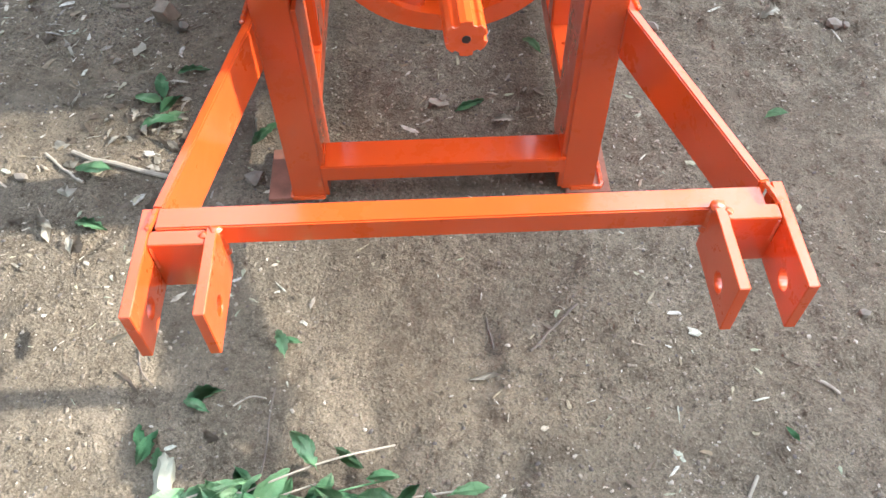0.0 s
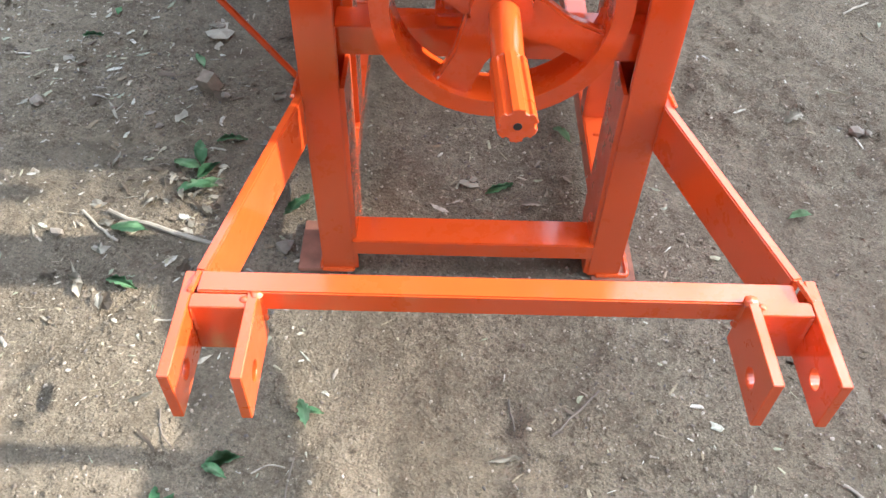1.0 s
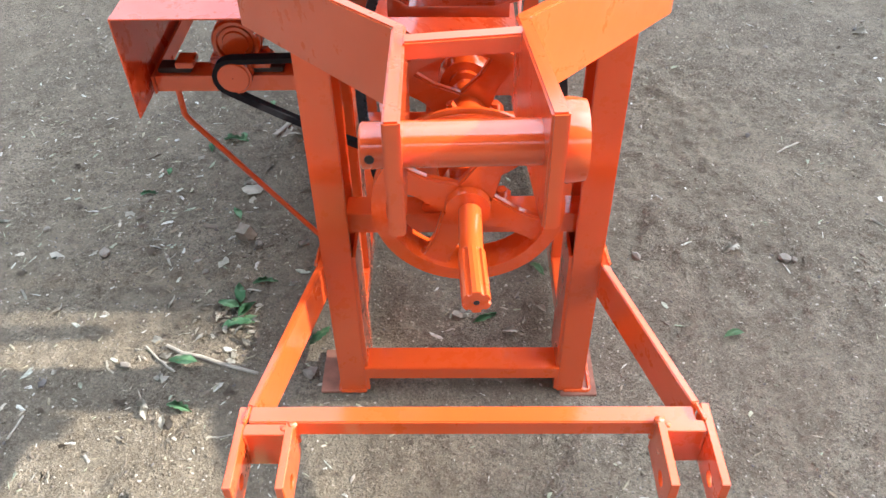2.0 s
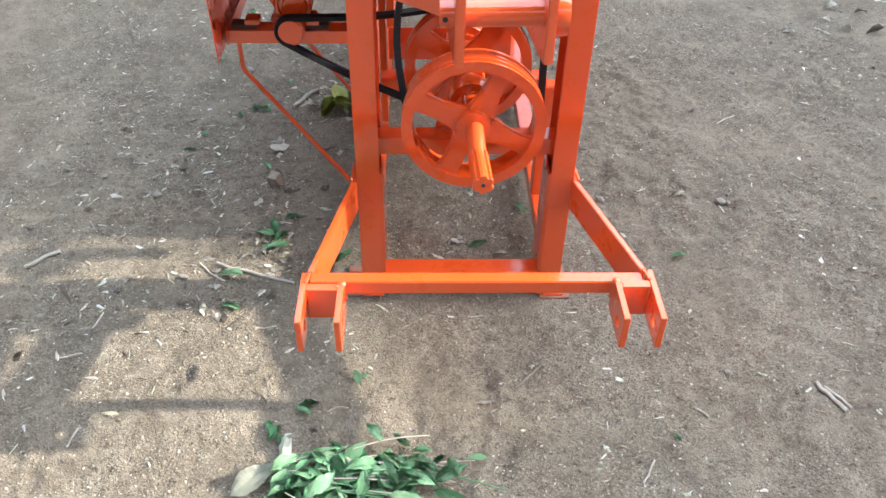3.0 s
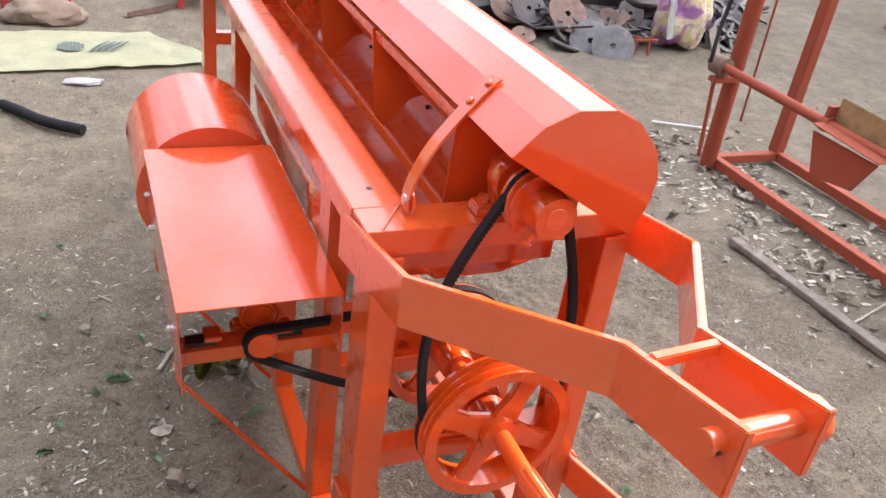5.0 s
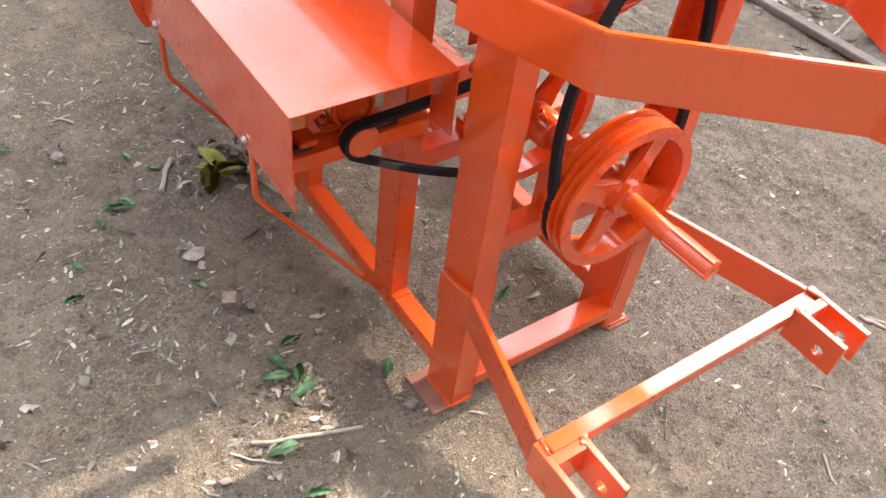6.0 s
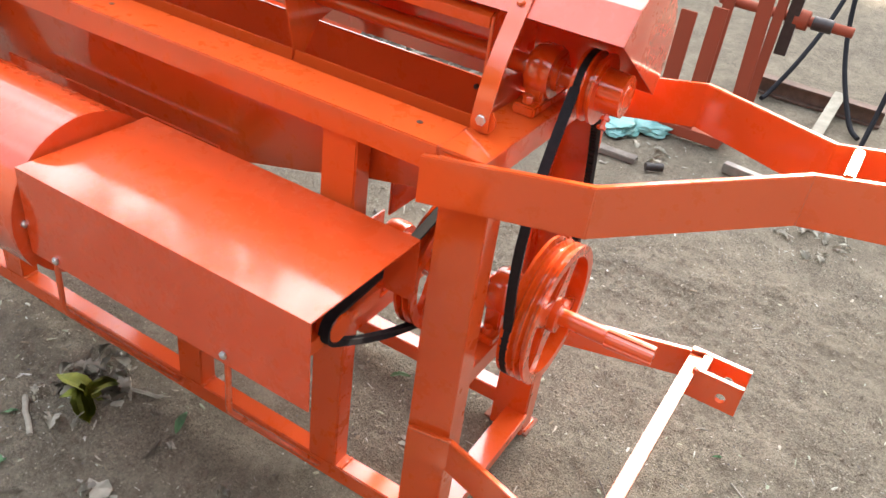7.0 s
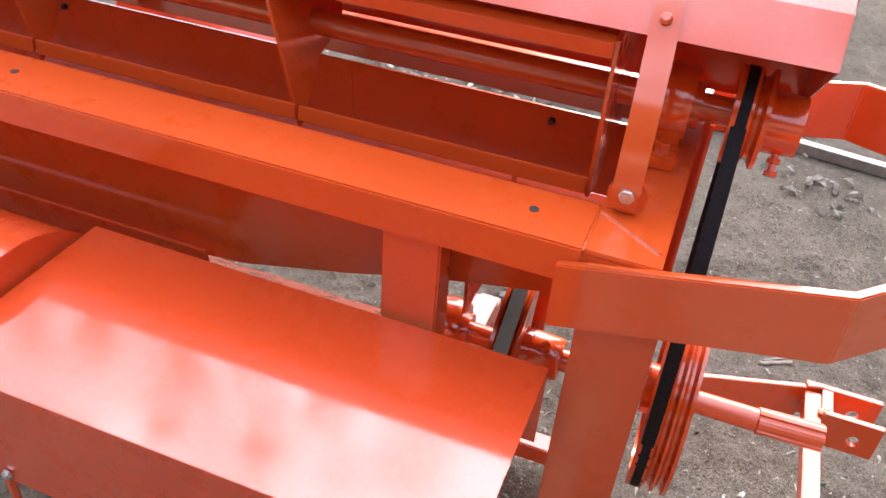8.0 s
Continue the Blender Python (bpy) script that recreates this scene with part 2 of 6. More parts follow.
def dirt(nt, b):
    """Trampled sandy soil: clods, grit, damp darker patches, paler dust."""
    w = coords(nt, True)
    broad = noise_tex(nt, w, 0.9, 4.0, 0.55)
    mid = noise_tex(nt, w, 6.0, 6.0, 0.65, 0.4)
    clod = noise_tex(nt, w, 30.0, 5.0, 0.6, 0.3)
    grit = noise_tex(nt, w, 120.0, 5.0, 0.75)
    vor = nt.nodes.new("ShaderNodeTexVoronoi")
    vor.inputs["Scale"].default_value = 150.0
    nt.links.new(w, vor.inputs["Vector"])
    vor2 = nt.nodes.new("ShaderNodeTexVoronoi")
    vor2.inputs["Scale"].default_value = 58.0
    nt.links.new(w, vor2.inputs["Vector"])
    fine = noise_tex(nt, w, 330.0, 3.0, 0.7)
    a = mixed(nt, ramp(nt, broad, [(0.35, grey(0)), (0.65, grey(1))]), (0.225, 0.200, 0.160), (0.290, 0.255, 0.200))
    a = mixed(nt, ramp(nt, mid, [(0.34, grey(0.5)), (0.54, grey(0))]), a, (0.140, 0.120, 0.092))
    a = mixed(nt, ramp(nt, mid, [(0.54, grey(0)), (0.70, grey(0.7))]), a, (0.36, 0.32, 0.26))
    a = mixed(nt, ramp(nt, clod, [(0.34, grey(0.45)), (0.48, grey(0))]), a, (0.120, 0.102, 0.080))
    a = mixed(nt, ramp(nt, clod, [(0.56, grey(0)), (0.72, grey(0.6))]), a, (0.37, 0.33, 0.275))
    patch = ramp(nt, noise_tex(nt, w, 3.2, 5.0, 0.6), [(0.38, grey(0.35)), (0.60, grey(1.0))])
    plain_dirt = a
    a = mixed(nt, ramp(nt, grit, [(0.36, grey(0.75)), (0.48, grey(0))]), a, (0.068, 0.055, 0.043))
    a = mixed(nt, ramp(nt, grit, [(0.56, grey(0)), (0.68, grey(0.75))]), a, (0.52, 0.47, 0.40))
    a = mixed(nt, ramp(nt, fine, [(0.38, grey(0.5)), (0.5, grey(0))]), a, (0.09, 0.075, 0.06))
    a = mixed(nt, ramp(nt, fine, [(0.58, grey(0)), (0.71, grey(0.55))]), a, (0.55, 0.50, 0.43))
    a = mixed(nt, patch, plain_dirt, a)
    a = mixed(nt, ramp(nt, vor2.outputs["Distance"], [(0.06, grey(0.5)), (0.13, grey(0))]), a, (0.46, 0.44, 0.41))
    a = mixed(nt, 1.0, a, (0.715, 0.675, 0.63), "MULTIPLY")
    nt.links.new(a, b.inputs["Base Color"])
    b.inputs["Roughness"].default_value = 0.95
    b.inputs["Specular IOR Level"].default_value = 0.15
    h = mixed(nt, 0.45, grit, clod)
    h = mixed(nt, 0.15, h, ramp(nt, vor.outputs["Distance"], [(0.0, grey(1)), (0.5, grey(0))]))
    h = mixed(nt, 0.15, h, ramp(nt, vor2.outputs["Distance"], [(0.0, grey(1)), (0.3, grey(0))]))
    bumped(nt, b, h, 0.95, 0.022)


DIRT = material("trampled_dirt", dirt)


# ---- mesh helpers ----
def part(name, bm, mat, parent=None, label="", smooth=False):
    me = bpy.data.meshes.new(name)
    bmesh.ops.recalc_face_normals(bm, faces=bm.faces[:])
    bm.to_mesh(me)
    bm.free()
    me.materials.append(mat)
    if smooth or name == "weld_bead":
        for p in me.polygons:
            p.use_smooth = True
        me.set_sharp_from_angle(angle=radians(35))
    ob = new(name, me)
    if parent:
        ob.parent = parent
    return tagged(ob, label)


def thing(name, label, category, group="", at=(0, 0, 0)):
    ob = new(name)
    ob.location = at
    ob.empty_display_size = 0.1
    return tagged(ob, label, category, group)


def rounded(bm, r, seg=2):
    if r > 0:
        bmesh.ops.bevel(bm, geom=[e for e in bm.edges if e.is_manifold and e.calc_face_angle(0) > 0.5], offset=r, segments=seg, affect="EDGES", clamp_overlap=True)
    return bm


def box(x0, x1, y0, y1, z0, z1, r=0.0025):
    bm = bmesh.new()
    bmesh.ops.create_cube(bm, size=1.0, matrix=Matrix.LocRotScale(((x0 + x1) / 2, (y0 + y1) / 2, (z0 + z1) / 2), None, (x1 - x0, y1 - y0, z1 - z0)))
    return rounded(bm, r)


def prism(outline, axis, a, b, r=0.002):
    """A closed outline in the plane across an axis, drawn out along it from a to b. x: (y, z); y: (x, z); z: (x, y)."""
    put = {"x": lambda u, v, w: (w, u, v), "y": lambda u, v, w: (u, w, v), "z": lambda u, v, w: (u, v, w)}[axis]
    bm = bmesh.new()
    lo = [bm.verts.new(put(u, v, a)) for u, v in outline]
    hi = [bm.verts.new(put(u, v, b)) for u, v in outline]
    n = len(outline)
    bm.faces.new(lo)
    bm.faces.new(hi[::-1])
    for i in range(n):
        bm.faces.new((lo[i], hi[i], hi[(i + 1) % n], lo[(i + 1) % n]))
    bmesh.ops.recalc_face_normals(bm, faces=bm.faces[:])
    return rounded(bm, r)


def frame_along(p, q, up=(0, 0, 1)):
    d = (Vector(q) - Vector(p)).normalized()
    side = d.cross(Vector(up))
    if side.length < 1e-4:
        side = d.cross(Vector((1, 0, 0)))
    side.normalize()
    return d, side, side.cross(d)


def sweep(path, section, closed=False, up=(0, 0, 1)):
    """A section of (side, up) pairs drawn along a path, mitred at its bends."""
    bm = bmesh.new()
    pts = [Vector(p) for p in path]
    n = len(pts)
    rings = []
    for i, p in enumerate(pts):
        before = pts[i] - pts[i - 1] if i or closed else None
        after = pts[(i + 1) % n] - pts[i] if i < n - 1 or closed else None
        a = (before or after).normalized()
        b = (after or before).normalized()
        d = (a + b).normalized()
        side = d.cross(Vector(up))
        if side.length < 1e-4:
            side = d.cross(Vector((1, 0, 0)))
        side.normalize()
        over = side.cross(d)
        stretch = 1.0 / max(math.sqrt(max((1 + a.dot(b)) / 2, 0.05)), 0.3)
        bend = (b - a)
        ring = []
        for s, u in section:
            off = side * s + over * u
            if bend.length > 1e-4:
                k = bend.normalized()
                off = off + k * off.dot(k) * (stretch - 1)
            ring.append(bm.verts.new(p + off))
        rings.append(ring)
    m = len(section)
    for i in range(n if closed else n - 1):
        r0, r1 = rings[i], rings[(i + 1) % n]
        for j in range(m):
            bm.faces.new((r0[j], r0[(j + 1) % m], r1[(j + 1) % m], r1[j]))
    if not closed:
        bm.faces.new(rings[0][::-1])
        bm.faces.new(rings[-1])
    bmesh.ops.recalc_face_normals(bm, faces=bm.faces[:])
    return bm


def rect(w, h):
    return [(-w / 2, -h / 2), (w / 2, -h / 2), (w / 2, h / 2), (-w / 2, h / 2)]


def circle(r, n=12):
    return [(r * math.cos(2 * math.pi * i / n), r * math.sin(2 * math.pi * i / n)) for i in range(n)]


def bar(p, q, w, h, up=(0, 0, 1), r=0.002):
    return rounded(sweep([p, q], rect(w, h), up=up), r)


def rod(p, q, r, n=20, edge=0.0015):
    bm = sweep([p, q], circle(r, n), up=(0.3, 0.2, 1) if abs(p[2] - q[2]) < 1e-6 else (0, 1, 0.1))
    if edge:
        bmesh.ops.bevel(bm, geom=[e for f in bm.faces if len(f.verts) > 4 for e in f.edges], offset=edge, segments=1, affect="EDGES")
    return bm


def eased(points, rounds=3):
    """Cut the corners of a path until it bends smoothly."""
    for _ in range(rounds):
        cut = [points[0]]
        for p, q in zip(points, points[1:]):
            cut += [tuple(Vector(p).lerp(Vector(q), 0.25)), tuple(Vector(p).lerp(Vector(q), 0.75))]
        points = cut + [points[-1]]
    return points


def bent(points, r, n=8):
    return sweep(points, circle(r, n), up=(0.1, 1, 0.05))


def lathe(profile, at, axis="y", n=48, closed=True):
    """A profile of (radius, place along the axis) turned about an axis through a point."""
    bm = bmesh.new()
    rings = []
    for i in range(n):
        c, s = math.cos(2 * math.pi * i / n), math.sin(2 * math.pi * i / n)
        turn = {"y": lambda r, w: (r * c, w, r * s), "x": lambda r, w: (w, r * c, r * s), "z": lambda r, w: (r * c, r * s, w)}[axis]
        rings.append([bm.verts.new(Vector(at) + Vector(turn(r, w))) for r, w in profile])
    m = len(profile)
    for i in range(n):
        a, b = rings[i], rings[(i + 1) % n]
        for j in range(m if closed else m - 1):
            k = (j + 1) % m
            bm.faces.new((a[j], a[k], b[k], b[j]))
    bmesh.ops.remove_doubles(bm, verts=bm.verts[:], dist=1e-6)
    bmesh.ops.recalc_face_normals(bm, faces=bm.faces[:])
    return bm


def joined(*some):
    out = bmesh.new()
    for bm in some:
        me = bpy.data.meshes.new("joint")
        bm.to_mesh(me)
        bm.free()
        out.from_mesh(me)
        bpy.data.meshes.remove(me)
    return out


def moved(bm, m):
    bmesh.ops.transform(bm, matrix=m, verts=bm.verts[:])
    return bm


def plate_with_hole(u0, u1, v0, v1, hu, hv, r, axis, a, b, n=20, chamfer=0.0):
    """A rectangular plate with a round hole, drawn out along an axis from a to b."""
    put = {"x": lambda u, v, w: (w, u, v), "y": lambda u, v, w: (u, w, v), "z": lambda u, v, w: (u, v, w)}[axis]
    bm = bmesh.new()
    inner = [(hu + r * math.cos(2 * math.pi * i / n), hv + r * math.sin(2 * math.pi * i / n)) for i in range(n)]
    outer = []
    for i in range(n):
        c, s = math.cos(2 * math.pi * i / n), math.sin(2 * math.pi * i / n)
        k = min((u1 - hu) / c if c > 1e-9 else (u0 - hu) / c if c < -1e-9 else 9, (v1 - hv) / s if s > 1e-9 else (v0 - hv) / s if s < -1e-9 else 9)
        outer.append([hu + c * k, hv + s * k])
    for cu, cv in ((u0, v0), (u0, v1), (u1, v0), (u1, v1)):
        i = min(range(n), key=lambda j: math.hypot(outer[j][0] - cu, outer[j][1] - cv))
        outer[i] = [cu, cv]
    rings = [[bm.verts.new(put(u, v, w)) for u, v in some] for some, w in ((outer, a), (inner, a), (inner, b), (outer, b))]
    for k in range(4):
        p, q = rings[k], rings[(k + 1) % 4]
        for i in range(n):
            bm.faces.new((p[i], p[(i + 1) % n], q[(i + 1) % n], q[i]))
    bmesh.ops.recalc_face_normals(bm, faces=bm.faces[:])
    return bm


def hexagon(p, q, r):
    bm = sweep([p, q], circle(r, 6), up=(0, 0, 1) if abs(p[2] - q[2]) < 1e-6 else (0, 1, 0))
    return rounded(bm, r * 0.12, 1)


def bead(p, q, r=0.006, seed=1):
    """A lumpy weld bead along a seam."""
    rnd = random.Random(seed)
    p, q = Vector(p), Vector(q)
    n = max(int((q - p).length / (r * 0.55)), 4)
    d, side, over = frame_along(p, q)
    bm = bmesh.new()
    rings = []
    for i in range(n + 1):
        k = r * (0.35 if i in (0, n) else 0.95 + 0.08 * math.sin(i * 0.9 + seed) + rnd.uniform(-0.06, 0.06))
        c = p.lerp(q, i / n) + side * rnd.uniform(-0.12, 0.12) * r
        rings.append([bm.verts.new(c + side * k * math.cos(a * 1.0472) + over * k * math.sin(a * 1.0472)) for a in range(6)])
    for a, c in zip(rings, rings[1:]):
        for j in range(6):
            bm.faces.new((a[j], a[(j + 1) % 6], c[(j + 1) % 6], c[j]))
    bm.faces.new(rings[0][::-1])
    bm.faces.new(rings[-1])
    return bm


def blob(x, y, z, r, seed):
    """A lump of weld metal under the paint."""
    bm = bmesh.new()
    bmesh.ops.create_icosphere(bm, subdivisions=3, radius=r)
    for v in bm.verts:
        v.co = Vector((v.co.x * 1.2, v.co.y * 1.1, v.co.z * 0.7)) * (1 + 0.25 * noise.noise(v.co / r * 1.3 + Vector((seed, 0, 0))))
    return moved(bm, Matrix.Translation((x, y, z))) or bm


# ---- ground ----
SCUFFS = {}
scuff_rnd = random.Random(77)
for k in range(420):
    sx, sy = scuff_rnd.uniform(-2.2, 2.6), scuff_rnd.uniform(-1.4, 2.8)
    turn = scuff_rnd.gauss(0.9, 0.5) if sx > 0.1 else scuff_rnd.uniform(0, 3.14)
    scuff = (sx, sy, math.cos(turn), math.sin(turn), scuff_rnd.uniform(0.03, 0.11), scuff_rnd.uniform(0.012, 0.035), scuff_rnd.uniform(0.003, 0.010))
    for ci in range(-1, 2):
        for cj in range(-1, 2):
            SCUFFS.setdefault((int(sx * 4 + 40) + ci, int(sy * 4 + 40) + cj), []).append(scuff)


def scuffed(x, y):
    """Heel dents and drag marks: a hollow with a pushed-up rim."""
    h = 0.0
    for sx, sy, c, s, length, wide, deep in SCUFFS.get((int(x * 4 + 40), int(y * 4 + 40)), ()):
        u, v = ((x - sx) * c + (y - sy) * s) / length, ((y - sy) * c - (x - sx) * s) / wide
        q = u * u + v * v
        if q < 6:
            h += deep * (-math.exp(-q) + 0.55 * math.exp(-(math.sqrt(q) - 1.5) ** 2 * 5) * (0.6 + 0.4 * u))
    return h


def ground_height(x, y):
    near = max(0.0, 1 - math.hypot(x * 0.5, y * 0.4 - 0.2) / 6)
    h = 0.014 * noise.noise(Vector((x * 1.3, y * 1.3, 0.3))) + 0.010 * noise.noise(Vector((x * 4.1, y * 4.1, 1.7)))
    rough = 0.45 + 0.9 * max(0.0, 0.35 + noise.noise(Vector((x * 1.9, y * 1.9, 6.6))))
    rough *= 1 + 0.7 * min(1.0, max(0.0, (x - 0.1) * 2.5)) * (x < 1.6)
    h += rough * (0.008 * noise.noise(Vector((x * 11, y * 11, 4.1))) + 0.0055 * noise.noise(Vector((x * 24, y * 24, 9.0))) + 0.0042 * noise.noise(Vector((x * 48, y * 48, 2.0))))
    h += scuffed(x, y)
    # raked and wheel-scraped streaks in front of the hitch
    k = math.exp(-((x - 0.1) / 0.8) ** 2 - ((y + 0.75) / 0.35) ** 2)
    h += 0.003 * k * math.sin(38 * x + 9 * y + 3 * noise.noise(Vector((x * 3, y * 3, 7))))
    # sole and tyre treads pressed into the dust
    k = max(0.0, noise.noise(Vector((x * 3.4, y * 3.4, 31.0))) - 0.12) * (1.0 if x > 0.15 else 0.4)
    lean = 0.5 + 1.2 * noise.noise(Vector((x * 0.9, y * 0.9, 12.0)))
    h += 0.009 * k * math.sin(112 * (x * math.cos(lean) + y * math.sin(lean)) + 5 * noise.noise(Vector((x * 9, y * 9, 5)))) * (0.5 + noise.noise(Vector((x * 14, y * 14, 8))))
    # settled level under the posts
    flat = max(math.exp(-((abs(x) - 0.27) / 0.14) ** 2 - ((y - 0.05) / 0.16) ** 2), 0)
    return (h * (0.4 + 0.6 * near) - 0.004) * (1 - flat) - 0.002 * flat


def build_ground():
    xs = [-400, -120, -40, -16, -8, -5] + [-3.6 + 0.04 * i for i in range(50)] + [-1.6 + 0.0092 * i for i in range(349)] + [1.61 + 0.04 * i for i in range(80)] + [5.6, 7, 9, 14, 30, 90, 400]
    ys = [-400, -120, -40, -16, -8, -4.5, -3.2] + [-2.4 + 0.04 * i for i in range(32)] + [-1.12 + 0.0092 * i for i in range(295)] + [1.6 + 0.04 * i for i in range(95)] + [6, 7, 9, 14, 30, 90, 400]
    xs, ys = sorted(xs), sorted(ys)
    verts = [(x, y, ground_height(x, y)) for y in ys for x in xs]
    w = len(xs)
    faces = [(j * w + i, j * w + i + 1, (j + 1) * w + i + 1, (j + 1) * w + i) for j in range(len(ys) - 1) for i in range(w - 1)]
    me = bpy.data.meshes.new("ground")
    me.from_pydata(verts, [], faces)
    me.materials.append(DIRT)
    me.polygons.foreach_set("use_smooth", [True] * len(me.polygons))
    return tagged(new("ground", me), "trampled grey-brown sandy dirt yard with grit and scuffs", "ground", kind="structure")


build_ground()


# ---- the orange machine ----
machine = thing("rotary_tiller_machine", "freshly painted glossy orange tractor-mounted trough machine standing on dirt", "farm machine")

POST_Y0, POST_Y1 = 0.006, 0.110
TOP = 1.09


def channel_post(side, y0, y1, z0, z1, width, wall=0.007):
    """A rolled channel: web on the outer side, flanges turned inwards."""
    s = side
    o = -0.287 if s < 0 else 0.273
    out = [(o, y0), (o - s * width, y0), (o - s * width, y0 + wall), (o - s * wall, y0 + wall), (o - s * wall, y1 - wall), (o - s * width, y1 - wall), (o - s * width, y1), (o, y1)]
    return prism(out, "z", z0, z1, 0.0018)


for s in (-1, 1):
    part("post", channel_post(s, POST_Y0, POST_Y1, 0.006, 1.04, 0.060), ORANGE, machine)
    lo, hi = (-0.227, -0.220) if s < 0 else (0.206, 0.213)
    part("post_liner", box(lo, hi, POST_Y0 + 0.002, POST_Y1 - 0.002, 0.01, 0.43, 0.001), ORANGE, machine)
    part("foot_plate", box(*((-0.336, -0.245) if s < 0 else (0.222, 0.306)), 0.006 if s < 0 else -0.006, 0.134, -0.002, 0.006, 0.0015), DUSTY, machine, "foot plate rubbed down to dusty primer")
    part("weld_bead", bead((s * 0.29, POST_Y0, 0.008), (s * 0.228, POST_Y0, 0.008), 0.006, 3), WELD, machine)
    part("weld_bead", bead((s * 0.29, POST_Y0, 0.008), (s * 0.29, POST_Y1, 0.008), 0.005, 4), WELD, machine)

# bottom rails, side posts, base bar
REAR = 2.36
for s in (-1, 1):
    lo, hi = (-0.287, -0.236) if s < 0 else (0.222, 0.273)
    part("bottom_rail", box(lo, hi, POST_Y1 - 0.004, REAR, 0.068, 0.120, 0.003), ORANGE, machine)
    for y in (0.285, 0.755, 1.50, 2.27):
        if s > 0 and y == 0.755:
            continue
        part("side_post", box(lo, hi, y + (0.053 if s > 0 and y < 0.3 else 0.016 if y < 0.3 else 0), y + (0.100 if y < 0.3 else 0.085), 0.118, 0.498 if s > 0 and y < 0.3 else 0.690 if y == 0.755 else 1.035, 0.003), ORANGE, machine)
        part("weld_bead", bead((s * 0.288, y - 0.002, 0.121), (s * 0.237, y - 0.002, 0.121), 0.005, 7), WELD, machine)
part("base_bar", box(-0.228, 0.214, 0.002, 0.066, 0.056, 0.092, 0.002), ORANGE, machine)
part("rear_bar", box(-0.236, 0.236, 2.30, 2.35, 0.70, 0.75, 0.003), ORANGE, machine)
part("rear_base_bar", box(-0.236, 0.236, 2.30, 2.35, 0.068, 0.118, 0.003), ORANGE, machine)

# bearing bars across the posts
for y in (0.030, 0.335):
    L = [(y, 0.524), (y + 0.055, 0.524), (y + 0.055, 0.518), (y + 0.006, 0.518), (y + 0.006, 0.476), (y, 0.476)]
    part("bearing_bar", prism(L, "x", -0.232, 0.232, 0.0012), ORANGE, machine)

# top frame
for s in (-1, 1):
    lo, hi = sorted((s * 0.190, s * 0.300))
    z = 0.006
    o = s * 0.300
    i = s * 0.190
    out = [(o, 1.034), (o, TOP), (i, TOP), (i, 1.034), (i + s * z, 1.034), (i + s * z, TOP - z), (o - s * z, TOP - z), (o - s * z, 1.034)]
    part("top_beam", prism(out, "y", 0.1185, REAR, 0.0026), ORANGE, machine)
C = [(0.024, 1.036), (0.024, TOP), (0.118, TOP), (0.118, 1.042), (0.112, 1.042), (0.112, TOP - 0.007), (0.030, TOP - 0.007), (0.030, 1.036)]
part("front_beam", prism(C, "x", -0.2985, 0.2865, 0.0015), ORANGE, machine)
for x in (-0.2985, 0.2805):
    part("end_cap", box(x, x + 0.006, 0.0305, 0.1115, 1.040, TOP - 0.0075, 0.0), ORANGE, machine)
C = [(y + REAR - 0.15, z - 0.0006) for y, z in C]
part("rear_beam", prism(C, "x", -0.1895, 0.1895, 0.0015), ORANGE, machine)
part("weld_bead", bead((-0.268, 0.030, TOP), (-0.206, 0.118, TOP), 0.0035, 11), WELD, machine)
part("weld_bead", bead((-0.30, 0.1185, TOP - 0.001), (-0.215, 0.1185, TOP - 0.001), 0.003, 12), WELD, machine)
# no hole is cut: a dark disc gives the shade inside it
for k, (x, y) in enumerate(((-0.242, 0.196), (-0.242, 1.02))):
    part("bolt_hole", lathe([(0.0001, TOP + 0.0006), (0.0065, TOP + 0.0006), (0.0065, TOP - 0.004), (0.0001, TOP - 0.004)], (x, y, 0), "z", 16), DARK_STEEL, machine)

# trough
wall = prism([(0.122, 1.036), (0.122, 0.955), (0.25, 0.925), (0.36, 0.897), (0.477, 0.857), (0.68, 0.80), (1.0, 0.765), (2.2, 0.765), (2.2, 1.036)], "x", -0.2355, -0.2325, 0.0006)
moved(wall, Matrix(((1, 0, -0.2, 0.2 * 1.036), (0, 1, 0, 0), (0, 0, 1, 0), (0, 0, 0, 1))))
part("trough_wall", wall, ORANGE, machine)
section = [(-0.186, 1.060), (-0.190, 0.965), (-0.10, 0.900), (0.05, 0.900), (0.13, 0.925)]
back = [(x * 0.985, z + 0.004) for x, z in section]
part("trough", prism(section + back[::-1], "y", 0.13, 2.2, 0.0), ORANGE_SHEET, machine)
part("trough_end", prism([(-0.222, 1.040), (-0.222, 0.936), (0.165, 0.932), (0.165, 1.040)], "y", 0.1195, 0.1245, 0.001), ORANGE_SHEET, machine)
part("trough_end", prism([(-0.150, 0.935), (-0.150, 0.800), (0.087, 0.797), (0.087, 0.935)], "y", 0.298, 0.303, 0.001), ORANGE_SHEET, machine)
part("trough_end", prism([(-0.185, 1.05), (-0.188, 0.965), (-0.12, 0.90), (0.05, 0.90), (0.155, 0.948), (0.16, 1.05)], "y", 2.204, 2.21, 0.001), ORANGE_SHEET, machine)

